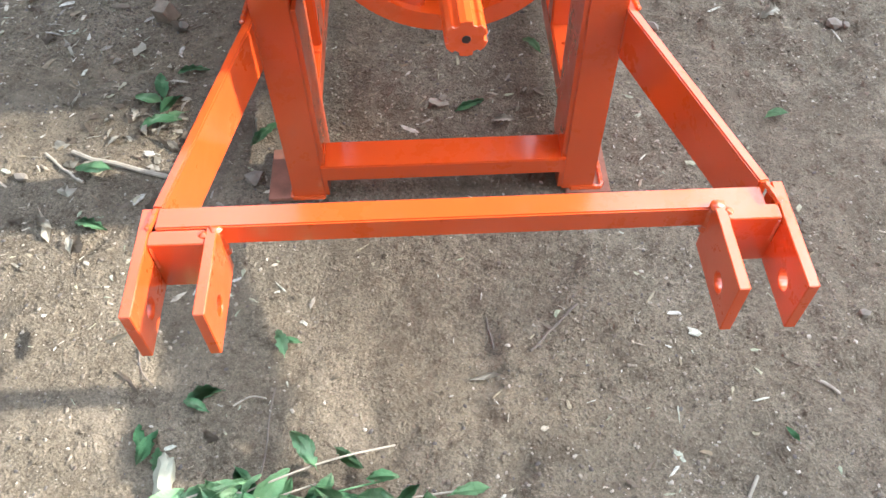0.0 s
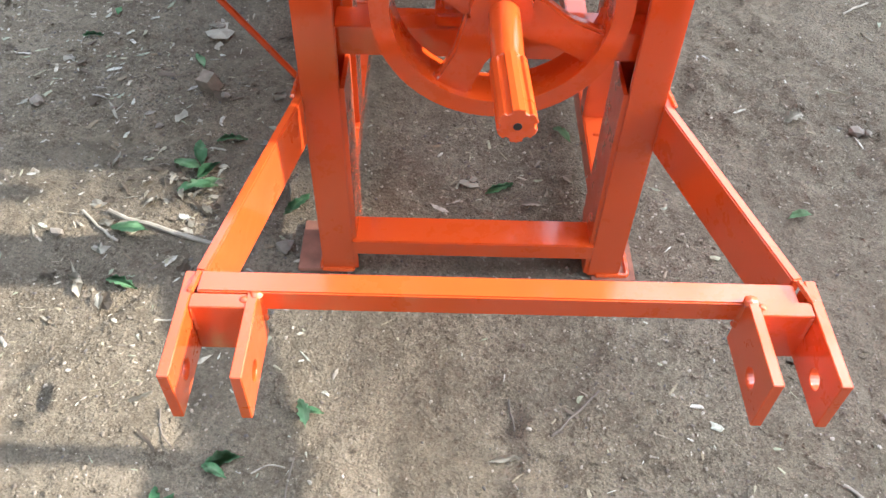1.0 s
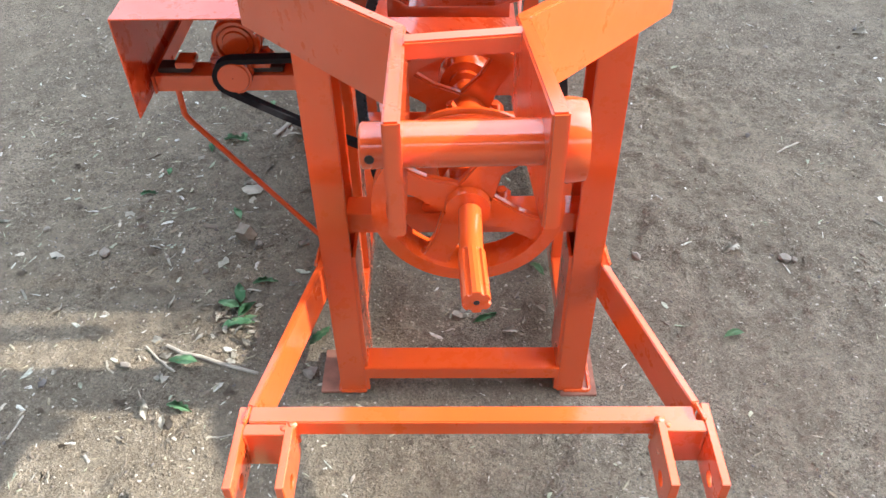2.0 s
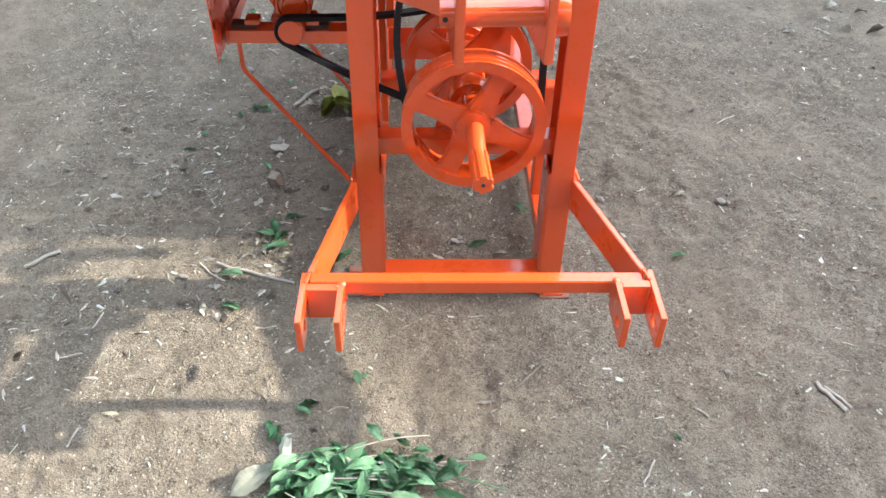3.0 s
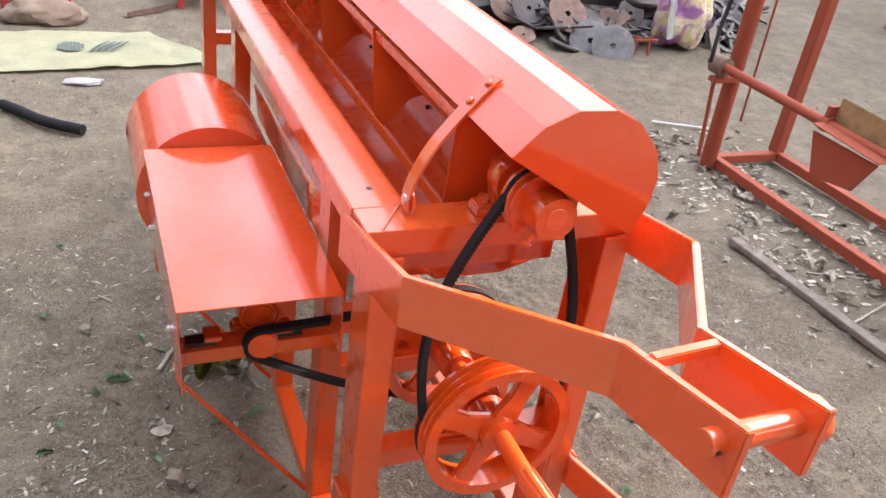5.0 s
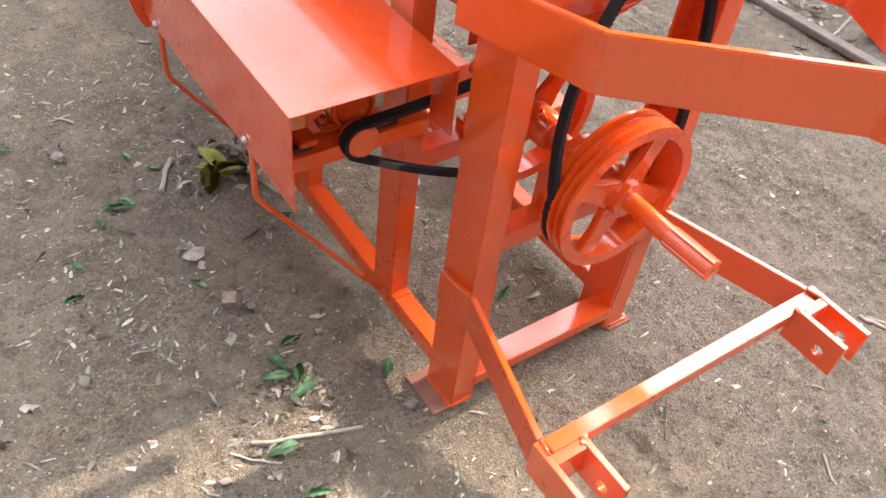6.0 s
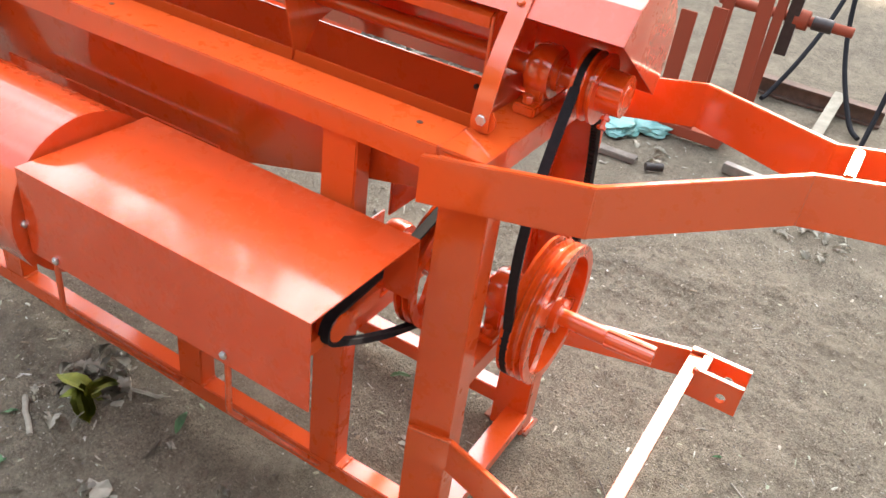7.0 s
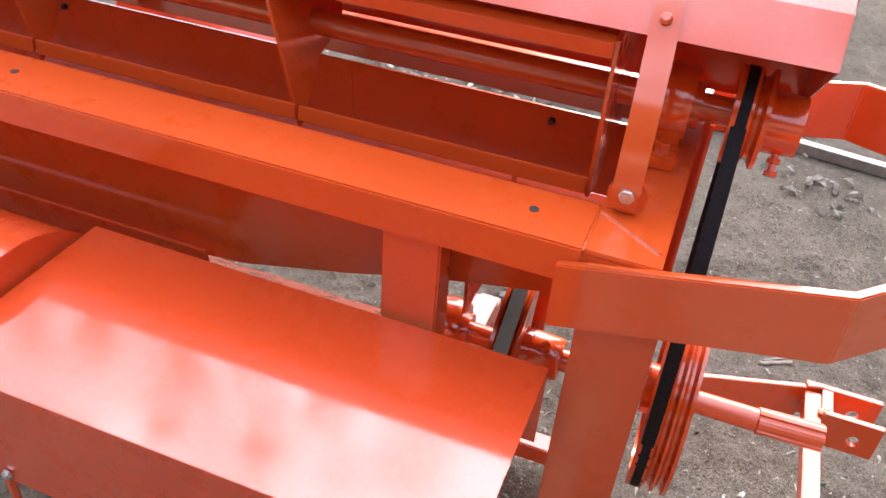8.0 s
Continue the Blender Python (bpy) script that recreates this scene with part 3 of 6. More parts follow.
# outlet chute under the trough
chute = part("chute", prism([(-0.215, 0.722), (-0.215, 0.726), (0.150, 0.474), (0.150, 0.470)], "y", 0.500, 1.46, 0.0), ORANGE_SHEET, machine, "sloping sheet outlet chute")
part("chute_lip", box(-0.215, 0.140, 0.494, 0.499, 0.50, 0.60, 0.001), ORANGE_SHEET, chute)
part("chute_side", prism([(-0.232, 0.84), (-0.226, 0.84), (-0.212, 0.722), (-0.218, 0.722)], "y", 0.72, 1.46, 0.0), ORANGE_SHEET, chute)

# spout rising on the far side
side = [(0.215, 0.535), (0.700, 0.921), (0.585, 1.096), (0.215, 0.800)]
spout = part("spout_side", prism(side, "y", 0.940, 0.943, 0.0005), ORANGE_SHEET, machine, "sheet side of an upturned spout")
part("spout_side", prism(side, "y", 1.360, 1.363, 0.0005), ORANGE_SHEET, machine, "sheet side of an upturned spout")
part("spout_floor", prism([(0.215, 0.531), (0.703, 0.919), (0.700, 0.922), (0.212, 0.535)], "y", 0.9435, 1.3595, 0.0), ORANGE_SHEET, spout)
part("bolt", hexagon((0.475, 0.940, 0.985), (0.475, 0.930, 0.985), 0.011), ORANGE_CAST, spout)

# rotor in the trough
RX, RZ = 0.012, 1.160
rotor = part("rotor", rod((RX, -0.098, RZ), (RX, 2.34, RZ), 0.0205, 24), ORANGE, machine, "painted rotor shaft", True)
FINS = (0.150, 0.615, 1.120, 1.620, 2.10)
for y in FINS:
    fin = [(-0.092, 1.268), (-0.072, 1.276), (0.060, 1.262), (0.118, 1.20), (0.118, 1.06), (0.04, 1.022), (-0.062, 1.026), (-0.098, 1.037)]
    if y > 0.2:
        fin = [(-0.104, 1.268), (-0.080, 1.276), (0.060, 1.262), (0.118, 1.20), (0.095, 1.13), (0.0, 1.105), (-0.074, 1.036), (-0.092, 1.026)]
    plate = prism(fin, "y", y, y + 0.006, 0.0012)
    if y > 0.2:
        moved(plate, Matrix(((1, 0, 0, 0), (0, 1, 0.2, -0.2 * 1.03), (0, 0, 1, 0), (0, 0, 0, 1))))
    part("fin", plate, ORANGE, rotor)
for y0, y1 in zip(FINS, FINS[1:]):
    part("lower_strip", prism([(-0.101, 1.043), (-0.098, 1.067), (-0.093, 1.067), (-0.096, 1.043)], "y", y0 + 0.006, y1, 0.0008), ORANGE, rotor)
    part("upper_strip", prism([(-0.094, 1.244), (-0.097, 1.266), (-0.086, 1.274), (-0.056, 1.278), (-0.056, 1.272), (-0.084, 1.267), (-0.089, 1.247)], "y", y0 + 0.006, y1, 0.0008), ORANGE, rotor)
    plate = part("beater_plate", prism([(0.100, 0.925), (0.088, 1.068), (0.094, 1.068), (0.106, 0.925)], "y", y0 if y0 > 0.2 else 0.128, y1, 0.0008), ORANGE, rotor)
    part("bolt", hexagon((0.092, y0 + 0.105, 1.045), (0.081, y0 + 0.105, 1.045), 0.006), DARK_STEEL, plate, "dark steel hex bolt")
    part("beater_plate", prism([(0.091, 1.077), (0.100, 1.112), (0.105, 1.111), (0.096, 1.076)], "y", y0 if y0 > 0.2 else 0.128, y1, 0.0008), ORANGE, rotor)

# hood
HOOD = [(-0.105, 1.289), (-0.053, 1.342), (0.008, 1.370), (0.080, 1.369), (0.136, 1.344), (0.187, 1.290), (0.205, 1.232), (0.199, 1.180), (0.176, 1.117)]
hc = (0.04, 1.22)
inner = [(hc[0] + (x - hc[0]) * 0.985, hc[1] + (z - hc[1]) * 0.985) for x, z in HOOD]
hood = part("hood", prism(HOOD + inner[::-1], "y", -0.104, 2.38, 0.0), ORANGE_SHEET, machine, "faceted half-round sheet hood tilted open")
part("hood_end", prism(HOOD, "y", -0.106, -0.1035, 0.0006), ORANGE_SHEET, hood)
part("hood_end", prism(HOOD, "y", 2.381, 2.384, 0.0006), ORANGE_SHEET, hood)
bend = [(-0.203, 0.092, 1.098), (-0.203, 0.092, 1.14), (-0.170, 0.094, 1.215), (-0.118, 0.098, 1.280), (-0.062, 0.104, 1.340), (-0.045, 0.106, 1.352)]
strap = part("hood_strap", sweep(eased(bend), rect(0.005, 0.036), up=(0, 1, 0)), ORANGE, hood, "", True)
for x, z in ((-0.094, 1.308), (-0.062, 1.341)):
    n = Vector((-0.71, 0, 0.71))
    p = Vector((x, 0.101, z))
    part("rivet", rod(tuple(p), tuple(p + n * 0.008), 0.008, 12, 0.003), ORANGE, strap, "", True)
part("hinge_bolt", hexagon((-0.203, 0.090, 1.119), (-0.210, 0.090, 1.119), 0.011), ZINC, strap, "bright zinc hinge bolt")
part("hinge_lug", lathe([(0.0001, -0.199), (0.026, -0.199), (0.026, -0.194), (0.0001, -0.194)], (0, 0.090, 1.116), "x", 24), ORANGE, machine)


# bearings and pulleys
def bearing(x, y, z, base, scale=1.0, along="y"):
    """A pillow block: foot with two ears, domed housing, ring, set bolts."""
    w, d = 0.075 * scale, 0.022 * scale
    foot = part("bearing_block", rounded(joined(box(x - w, x + w, y - d, y + d, base, base + 0.020 * scale, 0.004)), 0), ORANGE_CAST, machine, "painted cast pillow bearing")
    part("housing", lathe([(0.018 * scale, -d), (0.046 * scale, -d), (0.050 * scale, -d * 0.5), (0.050 * scale, d * 0.5), (0.046 * scale, d), (0.018 * scale, d)], (x, y, z), "y", 28), ORANGE_CAST, foot, "", True)
    part("pedestal", box(x - 0.044 * scale, x + 0.044 * scale, y - d * 0.8, y + d * 0.8, base + 0.01, z, 0.004), ORANGE_CAST, foot)
    part("ring", lathe([(0.016 * scale, -d * 1.5), (0.030 * scale, -d * 1.5), (0.030 * scale, d * 1.5), (0.016 * scale, d * 1.5)], (x, y, z), "y", 24), ORANGE_CAST, foot, "", True)
    for s in (-1, 1):
        part("bolt", hexagon((x + s * 0.058 * scale, y, base + 0.018 * scale), (x + s * 0.058 * scale, y, base + 0.034 * scale), 0.011 * scale), ORANGE_CAST, foot)
    return foot


bearing(RX, 0.070, RZ, TOP, 1.1)
bearing(RX, 2.27, RZ, TOP)
SX, SZ = 0.002, 0.625
bearing(SX, 0.058, SZ, 0.524, 1.15)
bearing(SX, 0.365, SZ, 0.524, 1.15)


def grooved(r, y0, grooves, pitch, depth, rim):
    """The profile of a grooved rim, from its inner edge round."""
    p = [(r - rim, y0), (r, y0)]
    y = y0 + 0.006
    for _ in range(grooves):
        p += [(r, y), (r - depth, y + pitch * 0.28), (r - depth, y + pitch * 0.52), (r, y + pitch * 0.8)]
        y += pitch
    y1 = y + 0.003
    return p + [(r, y1), (r - rim, y1)], y1


def spoked_pulley(name, x, y0, z, r, label, grooves=3, turn=0.0):
    prof, y1 = grooved(r, y0, grooves, 0.019, 0.012, 0.026)
    rim = part(name, lathe(prof, (x, 0, z), "y", 64), ORANGE_CAST, machine, label, True)
    mid = (y0 + y1) / 2
    part("hub", lathe([(0.016, y0 - 0.004), (0.040, y0 - 0.004), (0.044, mid), (0.046, y1 + 0.012), (0.016, y1 + 0.012)], (x, 0, z), "y", 32), ORANGE_CAST, rim, "", True)
    for k in range(4):
        a = radians(turn) + 2 * math.pi * k / 4
        c, s = math.cos(a), math.sin(a)
        q0, q1 = 0.030, r - 0.020
        out = []
        for q, half in ((q0, 0.036), (q1 * 0.6, 0.024), (q1 * 0.92, 0.026), (q1 + 0.002, 0.040)):
            out.append((q, half))
        pts = [(x + c * q - s * h, z + s * q + c * h) for q, h in out] + [(x + c * q + s * h, z + s * q - c * h) for q, h in out[::-1]]
        part("spoke", prism(pts, "y", y0 + 0.012, y0 + 0.030, 0.004), ORANGE_CAST, rim)
    return rim


spoked_pulley("drive_pulley", SX, -0.080, SZ, 0.170, "large four-spoke three-groove cast pulley", turn=65)
rear = spoked_pulley("rear_pulley", SX, 0.212, SZ, 0.166, "four-spoke cast pulley behind the posts", 2, turn=58)
part("hub_sleeve", lathe([(0.016, 0.150), (0.036, 0.150), (0.040, 0.156), (0.042, 0.207), (0.016, 0.207)], (SX, 0, SZ), "y", 28), ORANGE_CAST, rear, "", True)
part("set_bolt", hexagon((SX - 0.020, 0.178, SZ + 0.034), (SX - 0.033, 0.178, SZ + 0.056), 0.009), ORANGE_CAST, rear)

# splined drive shaft
shaft = part("drive_shaft", rod((SX + 0.004, -0.196, SZ - 0.002), (SX, 0.45, SZ), 0.0205, 28), ORANGE, machine, "painted drive shaft", True)
spl = []
for k in range(6):
    a0 = 2 * math.pi * k / 6 + 0.2
    for da, r in ((0.0, 0.0236), (0.32, 0.0240), (0.64, 0.0236), (0.70, 0.0196), (0.84, 0.0193), (0.98, 0.0196)):
        spl.append((r * math.cos(a0 + da), r * math.sin(a0 + da)))
part("spline", rounded(sweep([(SX + 0.010, -0.303, SZ - 0.003), (SX + 0.004, -0.195, SZ - 0.002)], spl, up=(0, 0, 1)), 0.0008, 1), ORANGE, shaft, "six-spline stub end")
# shaded centre hole drawn as a dark disc on the shaft end
part("centre_hole", lathe([(0.0001, -0.3038), (0.005, -0.3038), (0.005, -0.302), (0.0001, -0.302)], (SX + 0.010, 0, SZ - 0.003), "y", 14), DARK_STEEL, shaft)

# upper stepped pulley
prof, y1 = grooved(0.070, -0.053, 2, 0.019, 0.012, 0.04)
upper = part("rotor_pulley", lathe(prof, (RX, 0, RZ), "y", 48), ORANGE_CAST, machine, "small two-groove cast pulley", True)
part("hub", lathe([(0.020, -0.100), (0.042, -0.100), (0.044, -0.050), (0.020, -0.050)], (RX, 0, RZ), "y", 32), ORANGE_CAST, upper, "", True)
part("shaft_end", lathe([(0.0001, -0.1015), (0.0215, -0.1015), (0.0225, -0.099), (0.0001, -0.099)], (RX, 0, RZ), "y", 28), ORANGE, upper, "", True)
d = Vector((-0.55, 0, -0.83))
c = Vector((RX, -0.078, RZ))
part("set_bolt", joined(rod(tuple(c + d * 0.040), tuple(c + d * 0.068), 0.005, 10), hexagon(tuple(c + d * 0.048), tuple(c + d * 0.056), 0.010), hexagon(tuple(c + d * 0.066), tuple(c + d * 0.074), 0.010)), ORANGE_CAST, upper)


def open_belt(name, a, ra, b, rb, y, label, width=0.021, thick=0.012, cogs=True, sag=0.0, drift=0.0, bow=(0.0, 0.0)):
    """A belt round two wheels whose axes run along y. a and b are (x, z)."""
    a, b = Vector(a), Vector(b)
    d = b - a
    L = d.length
    base = math.atan2(d.y, d.x)
    phi = math.acos((ra - rb) / L)
    pts = []
    n = 26
    for k in range(n + 1):
        t = base + phi + (2 * math.pi - 2 * phi) * k / n
        pts.append(a + Vector((math.cos(t), math.sin(t))) * ra)
    m = 24
    end = b + Vector((math.cos(base - phi), math.sin(base - phi))) * rb
    start = pts[-1].copy()
    for k in range(1, m):
        f = k / m
        pts.append(start.lerp(end, f) + (Vector((0, -1)) * sag + Vector((d.y, -d.x)) / L * bow[1]) * math.sin(math.pi * f) ** 1.3)
    for k in range(n + 1):
        t = base - phi + (2 * phi) * k / n
        pts.append(b + Vector((math.cos(t), math.sin(t))) * rb)
    start, end = pts[-1].copy(), pts[0].copy()
    for k in range(1, m):
        f = k / m
        pts.append(start.lerp(end, f) + (Vector((0, -1)) * sag + Vector((-d.y, d.x)) / L * bow[0]) * math.sin(math.pi * f) ** 1.0)
    path = [(p.x, y + drift * min(max((p - a).dot(d) / L / L, 0), 1), p.y) for p in pts]
    w = width / 2
    sec = [(-w * 0.72, 0.0), (-w, thick), (w, thick), (w * 0.72, 0.0)]
    # the section's up side must face outwards
    bm = bmesh.new()
    N = len(path)
    rings = []
    for k in range(N):
        p = Vector(path[k])
        t = (Vector(path[(k + 1) % N]) - Vector(path[k - 1])).normalized()
        out = Vector((t.z, 0, -t.x))
        ce = (a + b) / 2
        if out.dot(p - Vector((ce.x, p.y, ce.y))) < 0:
            out = -out
        rings.append([bm.verts.new(p + Vector((0, s, 0)) + out * (u - thick * 0.5)) for s, u in sec])
    for k in range(N):
        r0, r1 = rings[k], rings[(k + 1) % N]
        for j in range(4):
            bm.faces.new((r0[j], r0[(j + 1) % 4], r1[(j + 1) % 4], r1[j]))
    bmesh.ops.recalc_face_normals(bm, faces=bm.faces[:])
    belt = part(name, bm, RUBBER, machine, label, False)
    if cogs:
        step = 0.0085
        bm = bmesh.new()
        carry = 0.0
        for k in range(N):
            p, q = Vector(path[k]), Vector(path[(k + 1) % N])
            seg = (q - p).length
            if seg < 1e-6:
                continue
            t = (q - p) / seg
            out = Vector((t.z, 0, -t.x))
            ce = (a + b) / 2
            if out.dot(p - Vector((ce.x, p.y, ce.y))) < 0:
                out = -out
            s = carry
            while s < seg:
                c = p + t * s - out * (thick * 0.5 + 0.0015)
                R = Matrix((t, Vector((0, 1, 0)), out)).transposed().to_4x4()
                bmesh.ops.create_cube(bm, size=1.0, matrix=Matrix.Translation(c) @ R @ Matrix.Diagonal((0.0045, width * 0.68, 0.0036, 1)))
                s += step
            carry = s - seg
        part("cog", bm, RUBBER, belt)
        belt.children[0]["kind"] = "stuff"
    return belt


open_belt("drive_belt", (SX, SZ), 0.164, (RX, RZ), 0.063, -0.0285, "black cogged rubber drive belt", drift=0.009, bow=(0.062, 0.028))

# ---- mast arms, top-link pin ----
for s in (-1, 1):
    if s < 0:
        top = [(-0.3055, 0.146, 1.067), (-0.2985, -0.178, 1.127), (-0.075, -0.462, 1.172), (-0.0675, -0.700, 1.219)]
    else:
        top = [(0.2870, 0.140, 1.072), (0.2530, -0.196, 1.148), (0.0440, -0.474, 1.188), (0.0550, -0.700, 1.226)]
    # flat bar on edge, following the two bends
    bm = bmesh.new()
    t, hgt = 0.014, 0.098
    rows = []
    for i, p in enumerate(top):
        p = Vector(p)
        dirs = [(Vector(top[j + 1]) - Vector(top[j])) for j in (i - 1, i) if 0 <= j < 3]
        ds = [Vector((v.x, v.y, 0)).normalized() for v in dirs]
        tang = sum(ds, Vector()).normalized()
        nrm = Vector((tang.y, -tang.x, 0))
        k = 1 / max(abs(nrm.dot(Vector((ds[0].y, -ds[0].x, 0)))), 0.4)
        dz = Vector((0, 0, -hgt - (0.012 if i == 3 else 0)))
        o = nrm * t / 2 * k
        if i == 2:
            seam = p + o if o.x * s > 0 else p - o
        rows.append([bm.verts.new(p + o), bm.verts.new(p - o), bm.verts.new(p - o + dz), bm.verts.new(p + o + dz)])
    for i in range(3):
        for j in range(4):
            bm.faces.new((rows[i][j], rows[i][(j + 1) % 4], rows[i + 1][(j + 1) % 4], rows[i + 1][j]))
    bm.faces.new(rows[0])
    bm.faces.new(rows[-1][::-1])
    bmesh.ops.recalc_face_normals(bm, faces=bm.faces[:])
    arm = part("mast_arm", rounded(bm, 0.002), ORANGE, machine, "bent flat-bar mast arm rising to the top link")
    part("seam", bar(tuple(seam - Vector((0, 0, 0.001))), tuple(seam - Vector((0, 0, hgt - 0.002))), 0.0016, 0.0022, up=(0, 1, 0), r=0.0), RUSTY, arm, "dark open seam at the bend")
    part("weld_bead", bead((top[0][0], 0.012, 1.088), (top[0][0], 0.11, 1.074), 0.004, 21), WELD, arm)
part("mast_crossbar", bar((-0.068, -0.512, 1.176), (0.046, -0.512, 1.184), 0.017, 0.019), ORANGE, machine)
pin = part("top_link_pin", rod((-0.095, -0.664, 1.174), (0.082, -0.664, 1.178), 0.0188, 28), ORANGE, machine, "", True)
part("pin_head", lathe([(0.001, 0.059), (0.032, 0.059), (0.034, 0.066), (0.032, 0.080), (0.001, 0.084)], (0, -0.664, 1.178), "x", 28), ORANGE, pin, "", True)
# dark plug in place of the shade in the cotter hole
part("cotter_hole", rod((-0.087, -0.6834, 1.174), (-0.087, -0.66, 1.174), 0.004, 10, 0), DARK_STEEL, pin)

# ---- lower hitch ----
for s in (-1, 1):
    ztop, hgt, t = (0.402 if s < 0 else 0.411), 0.090, 0.014
    outer_x, inner_x = (0.3835, 0.3000) if s < 0 else (0.3990, 0.3200)
    root = 0.2915 if s < 0 else 0.2770
    knee = 0.3720 if s < 0 else 0.3850
    path = [(s * root, 0.105, 0.398), (s * root, -0.004, 0.418), (s * knee, -0.335, ztop), (s * outer_x, -0.494, ztop)]
    bm = bmesh.new()
    rows = []
    for i, p in enumerate(path):
        p = Vector(p)
        dirs = [(Vector(path[j + 1]) - Vector(path[j])) for j in (i - 1, i) if 0 <= j < 3]
        ds = [Vector((v.x, v.y, 0)).normalized() for v in dirs]
        tang = sum(ds, Vector()).normalized()
        nrm = Vector((tang.y, -tang.x, 0))
        k = 1 / max(abs(nrm.dot(Vector((ds[0].y, -ds[0].x, 0)))), 0.4)
        dz = Vector((0, 0, -hgt))
        o = nrm * t / 2 * k
        rows.append([bm.verts.new(p + o), bm.verts.new(p - o), bm.verts.new(p - o + dz), bm.verts.new(p + o + dz)])
    for i in range(2):
        for j in range(4):
            bm.faces.new((rows[i][j], rows[i][(j + 1) % 4], rows[i + 1][(j + 1) % 4], rows[i + 1][j]))
    bm.faces.new(rows[0])
    bm.faces.new(rows[2][::-1])
    bmesh.ops.recalc_face_normals(bm, faces=bm.faces[:])
    arm = part("hitch_arm", rounded(bm, 0.002), ORANGE, machine, "bent flat-bar lower hitch arm")
    for x in (outer_x, inner_x):
        a, b = sorted((s * (x - t / 2), s * (x + t / 2)))
        y1 = -0.336 if x > 0.35 else -0.362
        part("clevis_plate", rounded(plate_with_hole(-0.494, y1, ztop - hgt, ztop, -0.448, ztop - 0.054, 0.0135, "x", a, b), 0.0012, 1), ORANGE, arm)
    a, b = sorted((s * (inner_x + 0.007), s * (outer_x - 0.007)))
    part("clevis_back", box(a, b, -0.392, -0.370, ztop - 0.088, ztop - 0.002, 0.001), ORANGE, arm)
    part("weld_bead", bead((s * (inner_x - 0.007), -0.366, ztop - 0.01), (s * (inner_x - 0.007), -0.366, ztop - 0.06), 0.006, 32), WELD, arm)
    part("weld_bead", bead((s * (root + 0.008), -0.004, 0.420), (s * (root + 0.008), 0.10, 0.401), 0.004, 33), WELD, arm)
    part("weld_bead", bead((s * knee, -0.336, ztop - 0.001), (s * (outer_x - 0.005), -0.372, ztop - 0.001), 0.005, 34), WELD, arm)
    part("weld_bead", bead((s * (outer_x - 0.009), -0.390, ztop - 0.006), (s * (outer_x - 0.009), -0.390, ztop - 0.05), 0.004, 35), WELD, arm)
    for k, (x, y, r) in enumerate(((inner_x - 0.003, -0.370, 0.0075), (inner_x + 0.009, -0.379, 0.0055))):
        part("weld_lump", blob(s * x, y, ztop - 0.003, r, 5 * k + s), WELD, arm, "", True)
part("hitch_crossbar", box(-0.370, 0.381, -0.3695, -0.3365, 0.368, 0.4035, 0.002), ORANGE, machine)

# ---- side guard, drum and their drive ----
GX0, GX1, GY0, GY1, GZ = -0.625, -0.296, 0.131, 0.872, 0.884
t = 0.003
guard_section = [(GX1, GZ), (GX0, GZ), (GX0 + 0.004, 0.680), (GX0 + 0.004 + t, 0.680), (GX0 + t, GZ - t), (GX1, GZ - t)]
guard = part("side_guard", prism(guard_section, "y", GY0, GY1, 0.0006), ORANGE_SHEET, machine, "folded sheet-metal belt guard")
part("inner_flange", prism([(GY0, GZ - t), (GY0, 0.735), (GY0 + 0.075, 0.735), (GY0 + 0.075, GZ - t)], "x", GX1 - t, GX1, 0.0006), ORANGE_SHEET, guard)
for y, z in ((0.328, 0.704), (0.790, 0.697), (0.876, 0.750)):
    part("bolt", joined(hexagon((GX0 + 0.003, y, z), (GX0 - 0.003, y, z), 0.009), rod((GX0, y, z), (GX0 - 0.006, y, z), 0.0045, 10)), ZINC, guard, "bright zinc bolt")

# half-round drum cover
DX, DZ, DR = -0.455, 0.742, 0.195
arc = [(DX + DR * math.cos(radians(a)), DZ + DR * math.sin(radians(a))) for a in range(-10, 213, 6)]
inside = [(DX + (x - DX) * 0.985, DZ + (z - DZ) * 0.985) for x, z in arc]
drum = part("drum_cover", prism(arc + inside[::-1], "y", 0.880, 1.296, 0.0), ORANGE_SHEET, machine, "rolled sheet drum cover", True)
part("drum_end", prism(arc, "y", 0.878, 0.882, 0.0005), ORANGE_SHEET, drum)
part("drum_end", prism(arc, "y", 1.294, 1.298, 0.0005), ORANGE_SHEET, drum)
part("drum_belly", prism([(DX + 0.185 * math.cos(radians(a)), DZ + 0.185 * math.sin(radians(a))) for a in range(190, 352, 8)], "y", 0.885, 1.292, 0.0), ORANGE_SHEET, drum, "", True)

# shelf with sliding bearings
part("shelf_bar", prism([(0.215, 0.722), (0.270, 0.722), (0.270, 0.716), (0.221, 0.716), (0.221, 0.688), (0.215, 0.688)], "x", -0.605, -0.289, 0.001), ORANGE, machine)
part("shelf_bar", prism([(0.795, 0.722), (0.850, 0.722), (0.850, 0.716), (0.801, 0.716), (0.801, 0.688), (0.795, 0.688)], "x", -0.605, -0.289, 0.001), ORANGE, machine)
part("shelf_edge", box(-0.611, -0.606, 0.21, 0.86, 0.686, 0.724, 0.001), ORANGE, machine)
for a, b in ((-0.60, -0.535), (-0.435, -0.355)):
    part("adjuster_slot", box(a, b, 0.226, 0.262, 0.722, 0.733, 0.002), DARK_STEEL, machine, "dark greasy slotted slide plate")
for a in (-0.545, -0.395):
    part("slide_block", box(a - 0.018, a + 0.018, 0.222, 0.266, 0.7335, 0.746, 0.002), ORANGE_CAST, machine)
